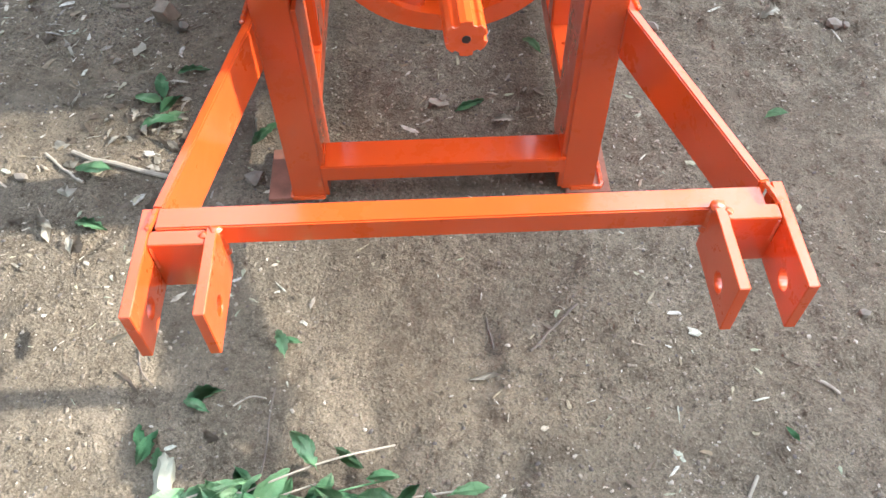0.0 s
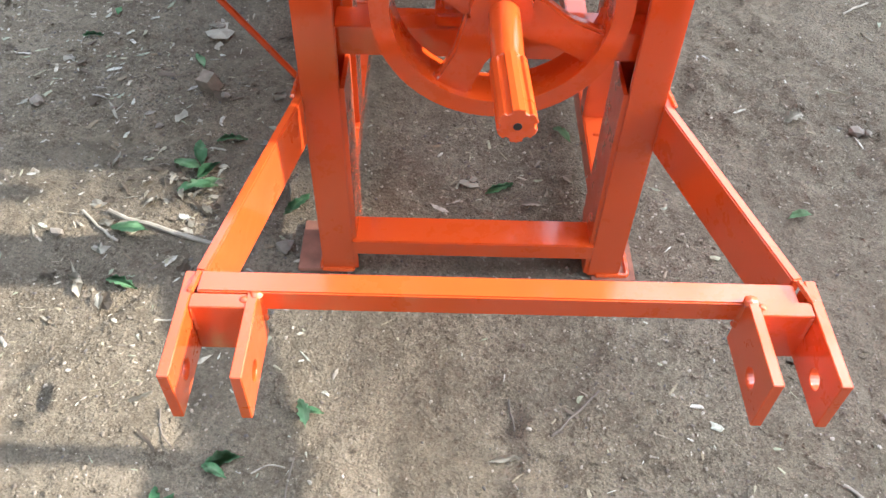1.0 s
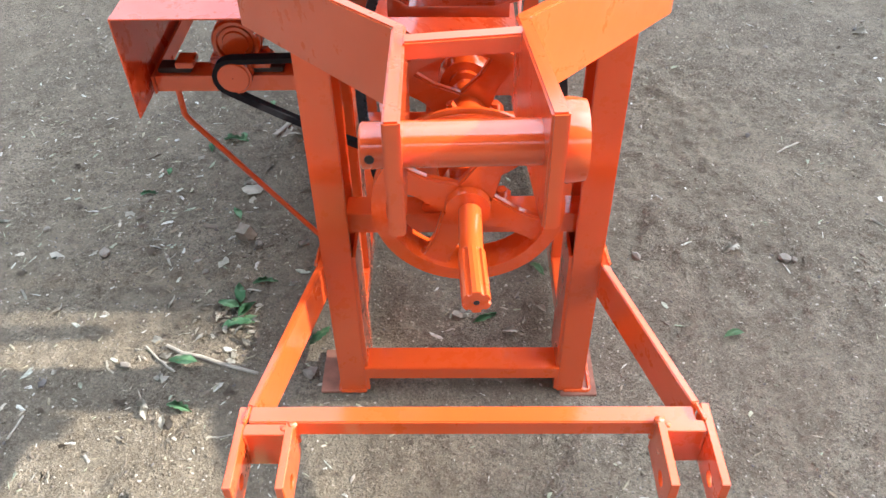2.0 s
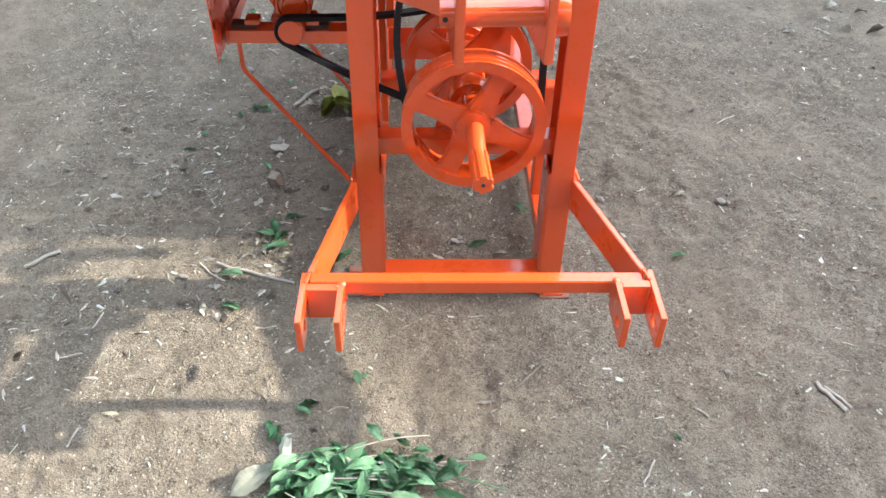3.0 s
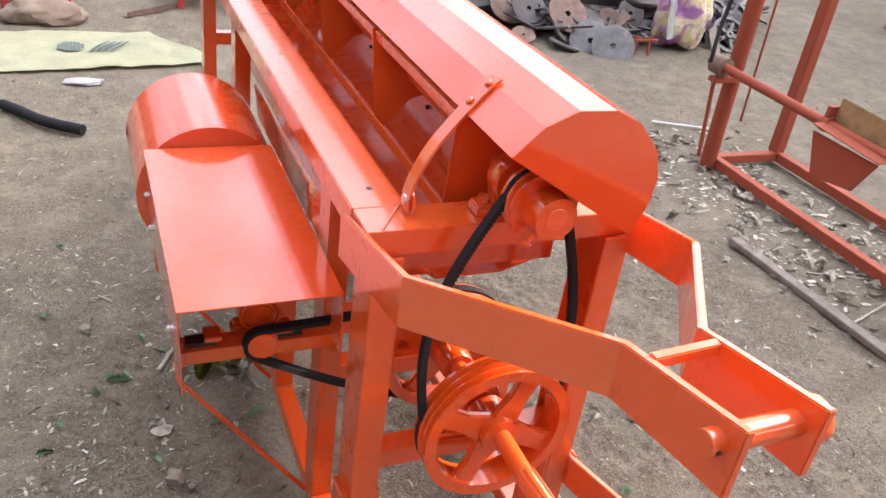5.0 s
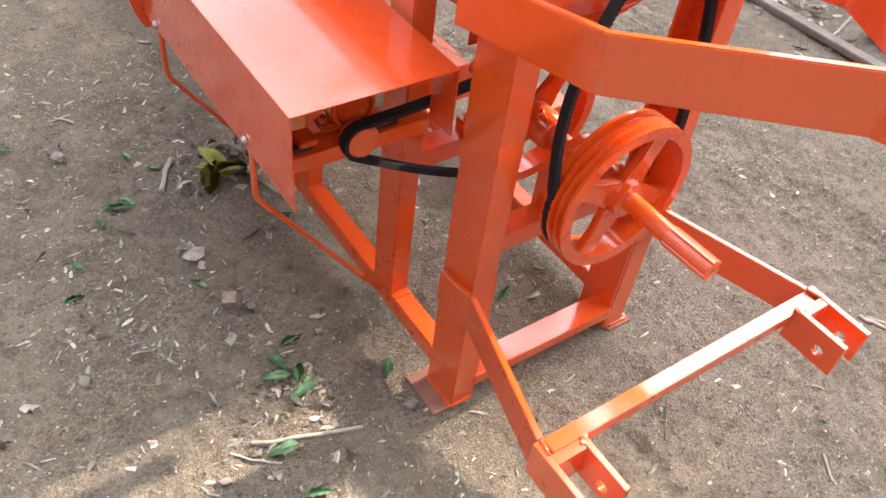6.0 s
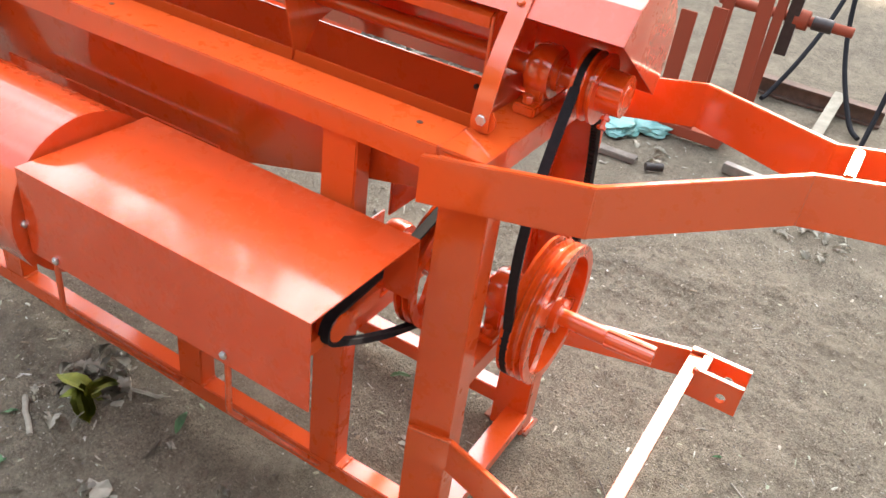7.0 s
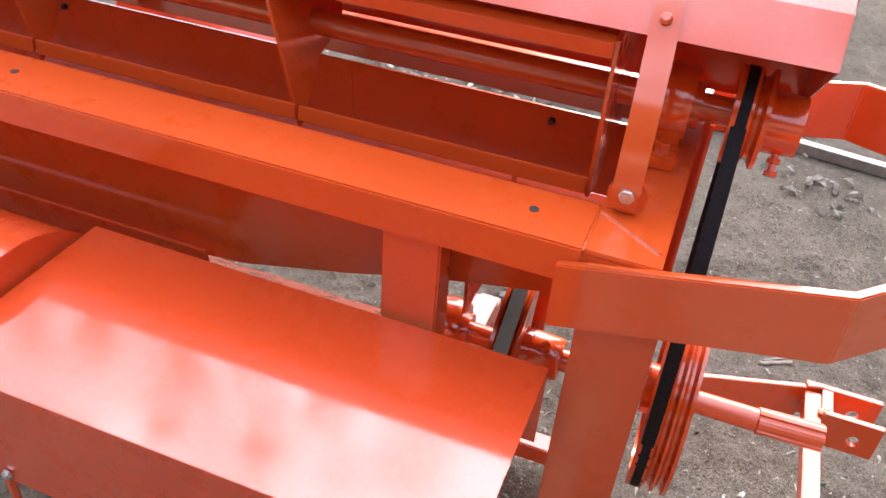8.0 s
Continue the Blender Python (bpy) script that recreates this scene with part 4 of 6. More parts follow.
IX, IY, IZ = -0.447, 0.213, 0.726
FX, FZ = -0.442, 0.776
bearing(FX, 0.275, FZ, 0.722, 0.82)
fan_hub = part("fan_hub", lathe([(0.001, 0.240), (0.024, 0.240), (0.026, 0.244), (0.033, 0.244), (0.0345, 0.249), (0.0365, 0.249), (0.038, 0.242), (0.044, 0.242), (0.047, 0.246), (0.047, 0.256), (0.043, 0.258), (0.043, 0.264), (0.048, 0.266), (0.048, 0.300), (0.001, 0.300)], (FX, 0, FZ), "y", 36), ORANGE_CAST, machine, "stepped hub on the fan shaft", True)
part("stub_shaft", rod((IX, IY, IZ), (IX, 0.268, IZ), 0.012, 14), ORANGE, machine, "", True)
idler_prof, _ = grooved(0.036, IY - 0.012, 1, 0.019, 0.010, 0.02)
idler = part("small_pulley", lathe(idler_prof, (IX, 0, IZ), "y", 32), ORANGE_CAST, machine, "small single-groove pulley", True)
part("hub", lathe([(0.001, IY - 0.016), (0.030, IY - 0.016), (0.033, IY - 0.010), (0.001, IY - 0.010)], (IX, 0, IZ), "y", 28), ORANGE, idler, "", True)
part("fan_shaft", rod((FX, 0.27, FZ), (FX, 1.29, FZ), 0.014, 16), ORANGE, machine, "", True)
open_belt("side_belt", (SX, SZ), 0.161, (IX, IZ), 0.034, 0.242, "black rubber side belt", cogs=False, sag=0.012, drift=-0.034, width=0.024)

# bent rods that hold the shelf from the rail
for y, e in ((0.332, 0.350), (0.811, 0.835)):
    part("support_rod", bent([(-0.610, y, 0.700), (-0.610, y, 0.560), (-0.603, y + 0.005, 0.540), (-0.292, e, 0.100)], 0.0065), ORANGE, machine, "", True)


# ---- the neighbouring red frame ----
neighbour = thing("machine_frame", "unfinished machine frame in faded red primer standing on the dirt", "machine frame")
for x in (2.57, 3.06):
    part("base_rail", box(x, x + 0.055, 0.10, 2.32, 0.02, 0.075, 0.003), PRIMER, neighbour)
for y in (0.10, 0.52, 2.24):
    part("cross_rail", box(2.625, 3.06, y, y + 0.055, 0.022, 0.073, 0.003), PRIMER, neighbour)
part("corner_post", rod((2.55, 2.25, 0.02), (2.50, 2.22, 1.35), 0.045, 20), PRIMER, neighbour, "", True)
part("corner_post", box(3.05, 3.12, 2.25, 2.32, 0.07, 1.35, 0.004), PRIMER, neighbour)
for x, y, wide, top in ((2.582, 0.395, 0.080, 0.64), (2.582, 0.258, 0.072, 0.69), (3.060, 0.330, 0.060, 0.72), (3.056, 0.075, 0.052, 1.30)):
    part("upright", box(x, x + 0.012, y, y + wide, 0.07, top, 0.001), PRIMER, neighbour)
part("upright", bar((2.588, 0.075, 0.07), (2.588, 0.13, 1.30), 0.012, 0.068, up=(0, 1, 0)), PRIMER, neighbour)
part("black_channel", joined(box(3.075, 3.081, 0.008, 0.068, 0.41, 1.30, 0.001), box(3.081, 3.10, 0.008, 0.014, 0.41, 1.30, 0.001), box(3.081, 3.10, 0.062, 0.068, 0.41, 1.30, 0.001)), DARK_STEEL, neighbour, "black steel channel")
cross_tube = part("cross_tube", rod((3.12, 0.42, 0.60), (3.12, -0.26, 0.60), 0.026, 18), PRIMER, neighbour, "", True)
part("coupling", rod((3.12, -0.06, 0.60), (3.12, -0.16, 0.60), 0.036, 18), DARK_STEEL, cross_tube, "dark greasy coupling", True)
part("flange", rod((3.12, 0.03, 0.60), (3.12, -0.04, 0.60), 0.050, 20), PRIMER, cross_tube, "", True)
part("hanging_strip", bar((2.715, 2.30, 1.30), (2.735, 2.29, 0.275), 0.03, 0.006), PRIMER, neighbour)
part("hanging_strip_tab", bar((2.53, 2.26, 1.28), (2.73, 2.30, 1.28), 0.03, 0.006), PRIMER, neighbour)
part("belt_end", moved(bent(eased([(2.30, 2.19, 0.66), (2.31, 2.20, 0.72), (2.35, 2.25, 0.81), (2.40, 2.29, 0.90), (2.44, 2.32, 1.0), (2.50, 2.25, 1.10)]), 0.011, 8), Matrix.Identity(4)), RUBBER, neighbour, "black rubber belt end", True)
part("bracket", box(2.36, 2.52, 2.18, 2.24, 0.545, 0.575, 0.003), PRIMER, neighbour)
part("bracket_strut", bar((2.38, 2.21, 0.545), (2.44, 2.22, 0.10), 0.018, 0.018), PRIMER, neighbour)
nshaft = part("paddle_shaft", rod((2.40, 2.30, 0.636), (2.40, 0.70, 0.622), 0.025, 18), PRIMER, neighbour, "", True)
part("bearing_collar", rod((2.40, 2.26, 0.634), (2.40, 2.17, 0.634), 0.052, 20), RUSTY, nshaft, "", True)
part("paddle", bar((2.36, 1.42, 0.640), (2.36, 1.02, 0.620), 0.13, 0.005), PRIMER, nshaft)
part("paddle", prism([(1.43, 0.60), (1.04, 0.60), (1.12, 0.44), (1.36, 0.40)], "x", 2.330, 2.335, 0.0005), PRIMER, nshaft)
part("paddle_blade", bar((2.43, 1.42, 0.70), (2.43, 1.03, 0.69), 0.006, 0.12), OCHRE, nshaft, "ochre rusted paddle blade")
for y in (1.43, 1.02):
    part("clamp", joined(rod((2.40, y + 0.02, 0.630), (2.40, y - 0.02, 0.628), 0.038, 18), box(2.38, 2.44, y - 0.012, y + 0.012, 0.64, 0.715, 0.002)), PRIMER, nshaft)
    part("bolt", hexagon((2.437, y, 0.69), (2.455, y, 0.69), 0.012), RUSTY, nshaft)
part("boot", rod((2.60, 0.80, 0.02), (2.605, 0.795, 0.09), 0.042, 16), RUBBER, neighbour, "black rubber boot round the post", True)
part("strut", bar((2.44, 0.86, 0.60), (2.60, 0.84, 0.05), 0.02, 0.02), PRIMER, neighbour)
part("front_post", rod((2.60, 0.80, 0.02), (2.66, 0.74, 1.1), 0.035, 16), PRIMER, neighbour, "", True)
part("bearing_stand", box(2.34, 2.62, 0.80, 0.86, 0.57, 0.60, 0.003), PRIMER, neighbour)

hoses = []
for k, (pts, r) in enumerate((
        ([(3.50, 0.10, 0.015), (3.56, 0.08, 0.03), (3.75, -0.02, 0.25), (4.1, -0.10, 0.55), (4.35, -0.10, 0.95), (4.4, -0.1, 1.5)], 0.014),
        ([(3.34, -0.47, 0.014), (3.42, -0.40, 0.03), (3.75, -0.20, 0.35), (3.95, -0.12, 0.85), (4.0, -0.1, 1.5)], 0.014),
        ([(3.15, -0.50, 0.012), (3.4, -0.52, 0.30), (3.55, -0.52, 0.8), (3.6, -0.5, 1.4)], 0.014))):
    hose = part("rubber_hose", bent(eased(pts), r, 10), RUBBER, None, "black rubber hose hanging down to the ground", True)
    tagged(hose, category="hose", group="hoses by the red frame")

beam = part("steel_beam", joined(box(3.62, 3.70, -0.55, 0.25, 0.0, 0.012, 0.002), box(3.656, 3.664, -0.55, 0.25, 0.012, 0.088, 0.001), box(3.62, 3.70, -0.55, 0.25, 0.088, 0.1, 0.002)), RUSTY, None, "dark rusty steel beam lying on the dirt")
tagged(beam, category="steel beam")
leaning = part("leaning_board", bar((3.03, -0.270, 0.010), (3.68, -0.288, 0.118), 0.065, 0.014, r=0.003), CARDBOARD, None, "pale weathered board leaning on the dark steel beam")
tagged(leaning, category="board")
plank = part("wooden_plank", moved(box(-0.03, 0.03, -0.72, 0.36, 0.0, 0.028, 0.004), pose(2.12, 1.10, 0.004, 0, 0, 2)), WOOD, None, "grey weathered narrow plank lying on dirt")
tagged(plank, category="plank")
tube = part("square_tube", moved(box(-0.024, 0.024, -1.0, 0.0, 0.0, 0.048, 0.003), pose(2.40, 0.02, 0.002, 0, 0, -8)), RAW_STEEL, None, "bare steel square tube lying on dirt")
tagged(tube, category="steel tube")
pipe = part("pipe_offcut", rod((2.11, 0.32, 0.022), (2.16, 0.25, 0.022), 0.02, 16), DARK_STEEL, None, "short dark pipe offcut on dirt", True)
tagged(pipe, category="pipe")


def crumpled(name, at, size, mat, label, category, seed, subdiv=4, flat=0.5, amp=0.35):
    bm = bmesh.new()
    bmesh.ops.create_icosphere(bm, subdivisions=subdiv, radius=1.0)
    for v in bm.verts:
        k = 1 + amp * noise.noise(v.co * 1.7 + Vector((seed, 0, 0))) + amp * 0.5 * noise.noise(v.co * 4.1 + Vector((0, seed, 0)))
        v.co = Vector((v.co.x * size[0], v.co.y * size[1], max(v.co.z, -flat) * size[2])) * k
    low = min(v.co.z for v in bm.verts)
    moved(bm, Matrix.Translation((at[0], at[1], at[2] - low - 0.004)))
    ob = part(name, bm, mat, None, label, True)
    return tagged(ob, category=category)


crumpled("plastic_bag", (2.46, 0.60, 0), (0.16, 0.10, 0.05), TEAL_PLASTIC, "crumpled teal plastic bag on dirt", "plastic bag", 3)
crumpled("plastic_bag", (2.58, 0.47, 0), (0.09, 0.12, 0.04), TEAL_PLASTIC, "crumpled teal plastic bag on dirt", "plastic bag", 7)
def crumple(half_w, half_h, m, seed):
    """A creased strip of thin film, with its thickness."""
    bm = bmesh.new()
    rows = []
    for j in range(19):
        v = (j / 18 - 0.5) * 2 * half_h
        row = []
        for i in range(7):
            u = (i / 6 - 0.5) * 2 * half_w * (1 + 0.25 * noise.noise(Vector((v * 14, seed, 0))))
            d = 0.018 * noise.noise(Vector((u * 25, v * 18, seed)))
            row.append(bm.verts.new((u + 0.012 * noise.noise(Vector((seed, v * 11, 3))), d, v)))
        rows.append(row)
    for p, q in zip(rows, rows[1:]):
        for i in range(6):
            bm.faces.new((p[i], p[i + 1], q[i + 1], q[i]))
    bmesh.ops.solidify(bm, geom=bm.faces[:], thickness=0.002)
    return moved(bm, m)


purple = crumpled("filled_sack", (3.92, 4.50, 0), (0.26, 0.17, 0.40), PURPLE_PLASTIC, "bulging purple printed plastic sack beside scrap", "sack", 11, amp=0.25, flat=0.8)
part("white_panel", crumple(0.05, 0.19, pose(3.70, 4.345, 0.31, -8, 0, 20), 4), WHITE_PLASTIC, purple, "crumpled white film hanging over the sack", True)
offcut = part("board_offcut", moved(box(-0.045, 0.045, -0.006, 0.006, 0.0, 0.27, 0.002), pose(4.17, 4.22, 0.0, -12, -22, 12)), CARDBOARD, None, "pale dusty board offcut leaning on the purple sack")
tagged(offcut, category="board")


# cream sack laid flat
def sack_height(x, y):
    return 0.014 + 0.018 * abs(noise.noise(Vector((x * 4, y * 4, 2))))


def print_strip(x, y, length, width, turn):
    """A thin printed stroke that follows the sack."""
    bm = bmesh.new()
    rows = []
    c, s = math.cos(radians(turn)), math.sin(radians(turn))
    for k in range(13):
        f = (k / 12 - 0.5) * length
        row = []
        for side in (-0.5, 0.5):
            px, py = x + c * side * width - s * f, y + s * side * width + c * f
            row.append(bm.verts.new((px, py, sack_height(px, py) + 0.012)))
        rows.append(row)
    for p, q in zip(rows, rows[1:]):
        bm.faces.new((p[0], p[1], q[1], q[0]))
    bmesh.ops.solidify(bm, geom=bm.faces[:], thickness=0.0015)
    return bm


def flat_sack():
    bm = bmesh.new()
    nx, ny = 40, 22
    grid = []
    for j in range(ny + 1):
        row = []
        for i in range(nx + 1):
            u, v = i / nx, j / ny
            x = -1.42 + (1.42 - 0.30 * v) * u + 0.04 * math.sin(5 * v) * u
            y = 3.88 + 0.165 * u + (0.74 - 0.16 * u ** 3) * v
            z = sack_height(x, y) + 0.10 * max(0, u - 0.86) * (0.4 + v)
            row.append(bm.verts.new((x, y, z)))
        grid.append(row)
    for j in range(ny):
        for i in range(nx):
            bm.faces.new((grid[j][i], grid[j][i + 1], grid[j + 1][i + 1], grid[j + 1][i]))
    bmesh.ops.solidify(bm, geom=bm.faces[:], thickness=0.008)
    ob = part("woven_sack", bm, SACK, None, "cream woven plastic sack spread flat on dirt", True)
    tagged(ob, category="sack")
    for k in range(4):
        part("print_bar", print_strip(-0.66 + 0.040 * k, 4.34, 0.22, 0.022, -32), PRINT_GREY, ob)
    for k in range(7):
        half = math.sqrt(max(0.075 ** 2 - ((k - 3) * 0.022) ** 2, 0.0004))
        part("print_disc", print_strip(-0.83 + 0.022 * (k - 3), 4.32, 2 * half, 0.021, 0), PRINT_GREY, ob)


flat_sack()
hose = part("rubber_hose", bent(eased([(-1.17, 3.37, 0.03), (-1.08, 3.27, 0.03), (-0.98, 3.13, 0.03), (-0.79, 3.0, 0.03)]), 0.028, 12), RUBBER, None, "thick black rubber hose lying on dirt", True)
tagged(hose, category="hose")
crumpled("boulder", (-0.98, 4.93, 0), (0.26, 0.14, 0.10), BOULDER, "brown rounded boulder at the yard's edge", "boulder", 5, amp=0.2)
red_box = thing("steel_trestle", "red painted low steel trestle at the back of the yard", "trestle", at=(0, 0, 0))
for x in (-1.25, -0.86):
    for y in (5.10, 5.50):
        part("leg", box(x, x + 0.05, y, y + 0.05, 0.0, 0.22, 0.002), RED_PAINT, red_box)
part("top", box(-1.27, -0.79, 5.08, 5.57, 0.22, 0.26, 0.003), RED_PAINT, red_box)
trestle = copy_thing(red_box, pose(1.17, 0.22, 0))
iron = part("angle_iron", moved(prism([(0, 0), (0.04, 0), (0.04, 0.005), (0.005, 0.005), (0.005, 0.04), (0, 0.04)], "x", -0.32, 0.32, 0.0005), pose(-0.20, 5.24, 0.002, 0, 0, 38)), RUSTY, None, "rusty angle iron lying on dirt")
tagged(iron, category="angle iron")


crumpled("plastic_scrap", (-0.775, 3.76, 0), (0.11, 0.05, 0.015), GREY_PLASTIC, "crumpled grey plastic scrap on dirt", "plastic scrap", 17, 3)

# ---- scrap heap ----
def disc(at, r, h, tilt, mat, label):
    prof = [(r * 0.14, 0), (r * 0.93, 0), (r, h * 0.3), (r, h), (r * 0.9, h * 1.2), (r * 0.4, h * 0.8), (r * 0.14, h * 0.8)]
    ob = part("steel_disc", moved(lathe(prof, (0, 0, 0), "z", 36), pose(*at, *tilt)), mat, None, label, True)
    return tagged(ob, category="scrap disc", group="discs of the scrap heap")


rnd = random.Random(5)
front = [(3.14, 4.27, 0.02, 0.17), (3.02, 4.42, 0.02, 0.17), (2.93, 4.70, 0.16, 0.18), (3.12, 4.72, 0.15, 0.17), (2.70, 4.85, 0.10, 0.10), (2.80, 4.45, 0.01, 0.13), (3.42, 4.80, 0.12, 0.16), (2.86, 4.60, 0.05, 0.12)]
back = [(rnd.uniform(2.5, 4.9), rnd.uniform(4.6, 5.5), 0, rnd.uniform(0.08, 0.19)) for _ in range(64)]
for k, (x, y, z, r) in enumerate(front + back):
    z = z if k < len(front) else max(0.02, (y - 4.55) * 0.32 + rnd.uniform(-0.05, 0.06))
    tip = rnd.choice((8, 24, 42, 58, 68))
    yaw = -34 if k < 2 else rnd.uniform(-40, 40)
    tip = 60 - 8 * k if k < 2 else tip
    disc((x, y, z + 0.35 * r * math.sin(radians(tip))), r, 0.02, (tip, rnd.uniform(-16, 16) if k > 1 else 6, yaw), (SCRAP, SCRAP, RUSTY, DARK_STEEL)[k % 4], "grey worn steel disc lying in a scrap heap")
for at, r, tilt in (((4.30, 4.62, 0.16), 0.20, (66, 10, -10)), ((4.52, 4.78, 0.16), 0.20, (58, -12, 18)), ((3.55, 4.75, 0.10), 0.16, (48, 10, 24)), ((4.15, 5.0, 0.2), 0.2, (72, 0, 4)), ((4.72, 4.70, 0.14), 0.17, (40, 16, 40)), ((4.44, 4.46, 0.12), 0.17, (48, 8, -14)), ((4.25, 4.85, 0.26), 0.17, (60, 0, 30)), ((4.75, 5.05, 0.30), 0.19, (64, 10, -25))):
    wheel = thing("spoked_wheel", "grey cast-iron spoked wheel leaning in a scrap heap", "wheel", "wheels of the scrap heap")
    m = pose(*at, *tilt)
    part("rim", moved(lathe([(r * 0.84, -0.02), (r, -0.02), (r, 0.02), (r * 0.84, 0.02)], (0, 0, 0), "z", 36), m), SCRAP, wheel, "", True)
    part("hub", moved(lathe([(r * 0.08, -0.03), (r * 0.22, -0.03), (r * 0.22, 0.03), (r * 0.08, 0.03)], (0, 0, 0), "z", 20), m), SCRAP, wheel, "", True)
    for k in range(5):
        a = 2 * math.pi * k / 5
        part("spoke", moved(bar((r * 0.2 * math.cos(a), r * 0.2 * math.sin(a), 0), (r * 0.86 * math.cos(a), r * 0.86 * math.sin(a), 0), 0.03, 0.02), m), SCRAP, wheel)
for k in range(110):
    x, y = rnd.uniform(2.5, 5.1), rnd.uniform(4.55, 5.6)
    L, a, e = rnd.uniform(0.2, 0.6), rnd.uniform(0, 180), rnd.uniform(-22, 22)
    ob = part("scrap_bar", moved(box(-L / 2, L / 2, -0.02, 0.02, -0.008, 0.008, 0.002), pose(x, y, 0.05 + max(0, y - 4.6) * 0.30 + rnd.uniform(0, 0.08), 0, e, a)), rnd.choice((SCRAP, RUSTY, DARK_STEEL)), None, "rusty flat steel offcut in a scrap heap")
    tagged(ob, category="steel offcut", group="offcuts of the scrap heap")
heap = crumpled("scrap_mound", (3.75, 5.35, 0), (1.5, 0.62, 0.30), DARK_STEEL, "dark mound of tangled rusty scrap iron", "scrap heap", 23, 5, 0.3, 0.3)
heap["kind"] = "stuff"
rack = thing("small_rack", "small red primed steel rack beside scrap", "rack")
for x in (3.36, 3.50):
    part("leg", bar((x, 4.28, 0.0), (x, 4.30, 0.16), 0.02, 0.02), PRIMER, rack)
part("rail", bar((3.30, 4.29, 0.12), (3.58, 4.29, 0.12), 0.02, 0.02), PRIMER, rack)
bucket = part("plastic_tub", moved(lathe([(0.10, 0.0), (0.15, 0.22), (0.165, 0.22), (0.165, 0.24), (0.143, 0.24), (0.093, 0.012), (0.0001, 0.012), (0.0001, 0.0)], (0, 0, 0), "z", 28), pose(2.74, 5.12, 0.03)), WHITE_PLASTIC, None, "dusty white plastic tub beside scrap", True)
tagged(bucket, category="tub")
bench = thing("steel_bench", "red primed steel bench frame far back in the yard", "bench")
for x in (7.15, 7.75, 8.35):
    part("leg", box(x, x + 0.05, 5.12, 5.17, 0, 0.34, 0.002), RUSTED_RED, bench)
part("top_rail", box(7.10, 8.45, 5.11, 5.18, 0.34, 0.39, 0.002), RUSTED_RED, bench)
part("back_rail", box(7.10, 8.45, 5.40, 5.45, 0.30, 0.35, 0.002), RUSTED_RED, bench)
for x in (7.15, 7.75, 8.35):
    part("side_rail", box(x, x + 0.05, 5.17, 5.40, 0.30, 0.34, 0.002), RUSTED_RED, bench)
part("bottom_rail", box(7.15, 8.40, 5.105, 5.12, 0.05, 0.10, 0.002), RUSTED_RED, bench)


# ---- leaves, sticks and stones ----
def leaf_mesh(name, length, width, mat, seed, lobes=0.0):
    """A pointed blade, creased along its rib, with a waved or lobed edge and a short stalk."""
    rnd = random.Random(seed)
    n = 16
    bm = bmesh.new()
    rows = []
    droop, twist, side = rnd.uniform(-0.2, 0.6), rnd.uniform(-0.5, 0.5), rnd.uniform(-0.12, 0.12)
    crease = rnd.uniform(0.12, 0.4)
    torn = rnd.randrange(4, 12) if rnd.random() < 0.4 else -1
    for i in range(n + 1):
        f = i / n
        blade = max(0.0, (f - 0.10) / 0.90)
        w = width * 0.92 * blade ** 0.62 * (1 - blade) ** 0.85 * (1 + lobes * math.sin(25 * blade + seed)) + 0.0008
        x, y = side * length * math.sin(2.4 * f), length * f
        z = 0.008 * math.sin(math.pi * f) - droop * 0.02 * f * f
        row = []
        for sx in (-1, -0.5, 0, 0.5, 1):
            edge = w * (0.35 if i == torn and sx == 1 else 1.0) * (1 + rnd.uniform(-0.07, 0.07) * abs(sx))
            lift = abs(sx) * w * crease + sx * w * math.sin(twist * f) + 0.07 * width * math.sin(8 * f + 2 * seed + 2 * sx) * abs(sx)
            row.append(bm.verts.new((x + sx * edge * math.cos(twist * f), y, z + lift)))
        rows.append(row)
    for a, c in zip(rows, rows[1:]):
        for j in range(4):
            bm.faces.new((a[j], a[j + 1], c[j + 1], c[j]))
    bmesh.ops.solidify(bm, geom=bm.faces[:], thickness=0.0005)
    low = min(v.co.z for v in bm.verts)
    moved(bm, Matrix.Translation((0, -length / 2, -low)))
    me = bpy.data.meshes.new(name)
    bm.to_mesh(me)
    bm.free()
    me.materials.append(mat)
    return me


LEAVES = [leaf_mesh("fallen_leaf", 0.085, 0.040, LEAF, k, (0.0, 0.2, 0.08, 0.26)[k % 4]) for k in range(7)]
DRY = [leaf_mesh("dry_leaf", 0.06, 0.034, DRY_LEAF, 20 + k, 0.12 * k) for k in range(5)]
YELLOW = [leaf_mesh("yellow_leaf", 0.09, 0.06, YELLOW_LEAF, 40 + k) for k in range(2)]


def scatter_leaf(meshes, x, y, turn, size, label, group, name, lift=0.0, tip=(0, 0)):
    ob = new(name, meshes[int(abs(turn * 7 + x * 100)) % len(meshes)])
    ob.matrix_basis = pose(x, y, max(ground_height(x, y), -0.004) + 0.001 + lift, tip[0], tip[1], turn) @ Matrix.Diagonal((size, size, size, 1))
    return tagged(ob, label, "leaf", group)


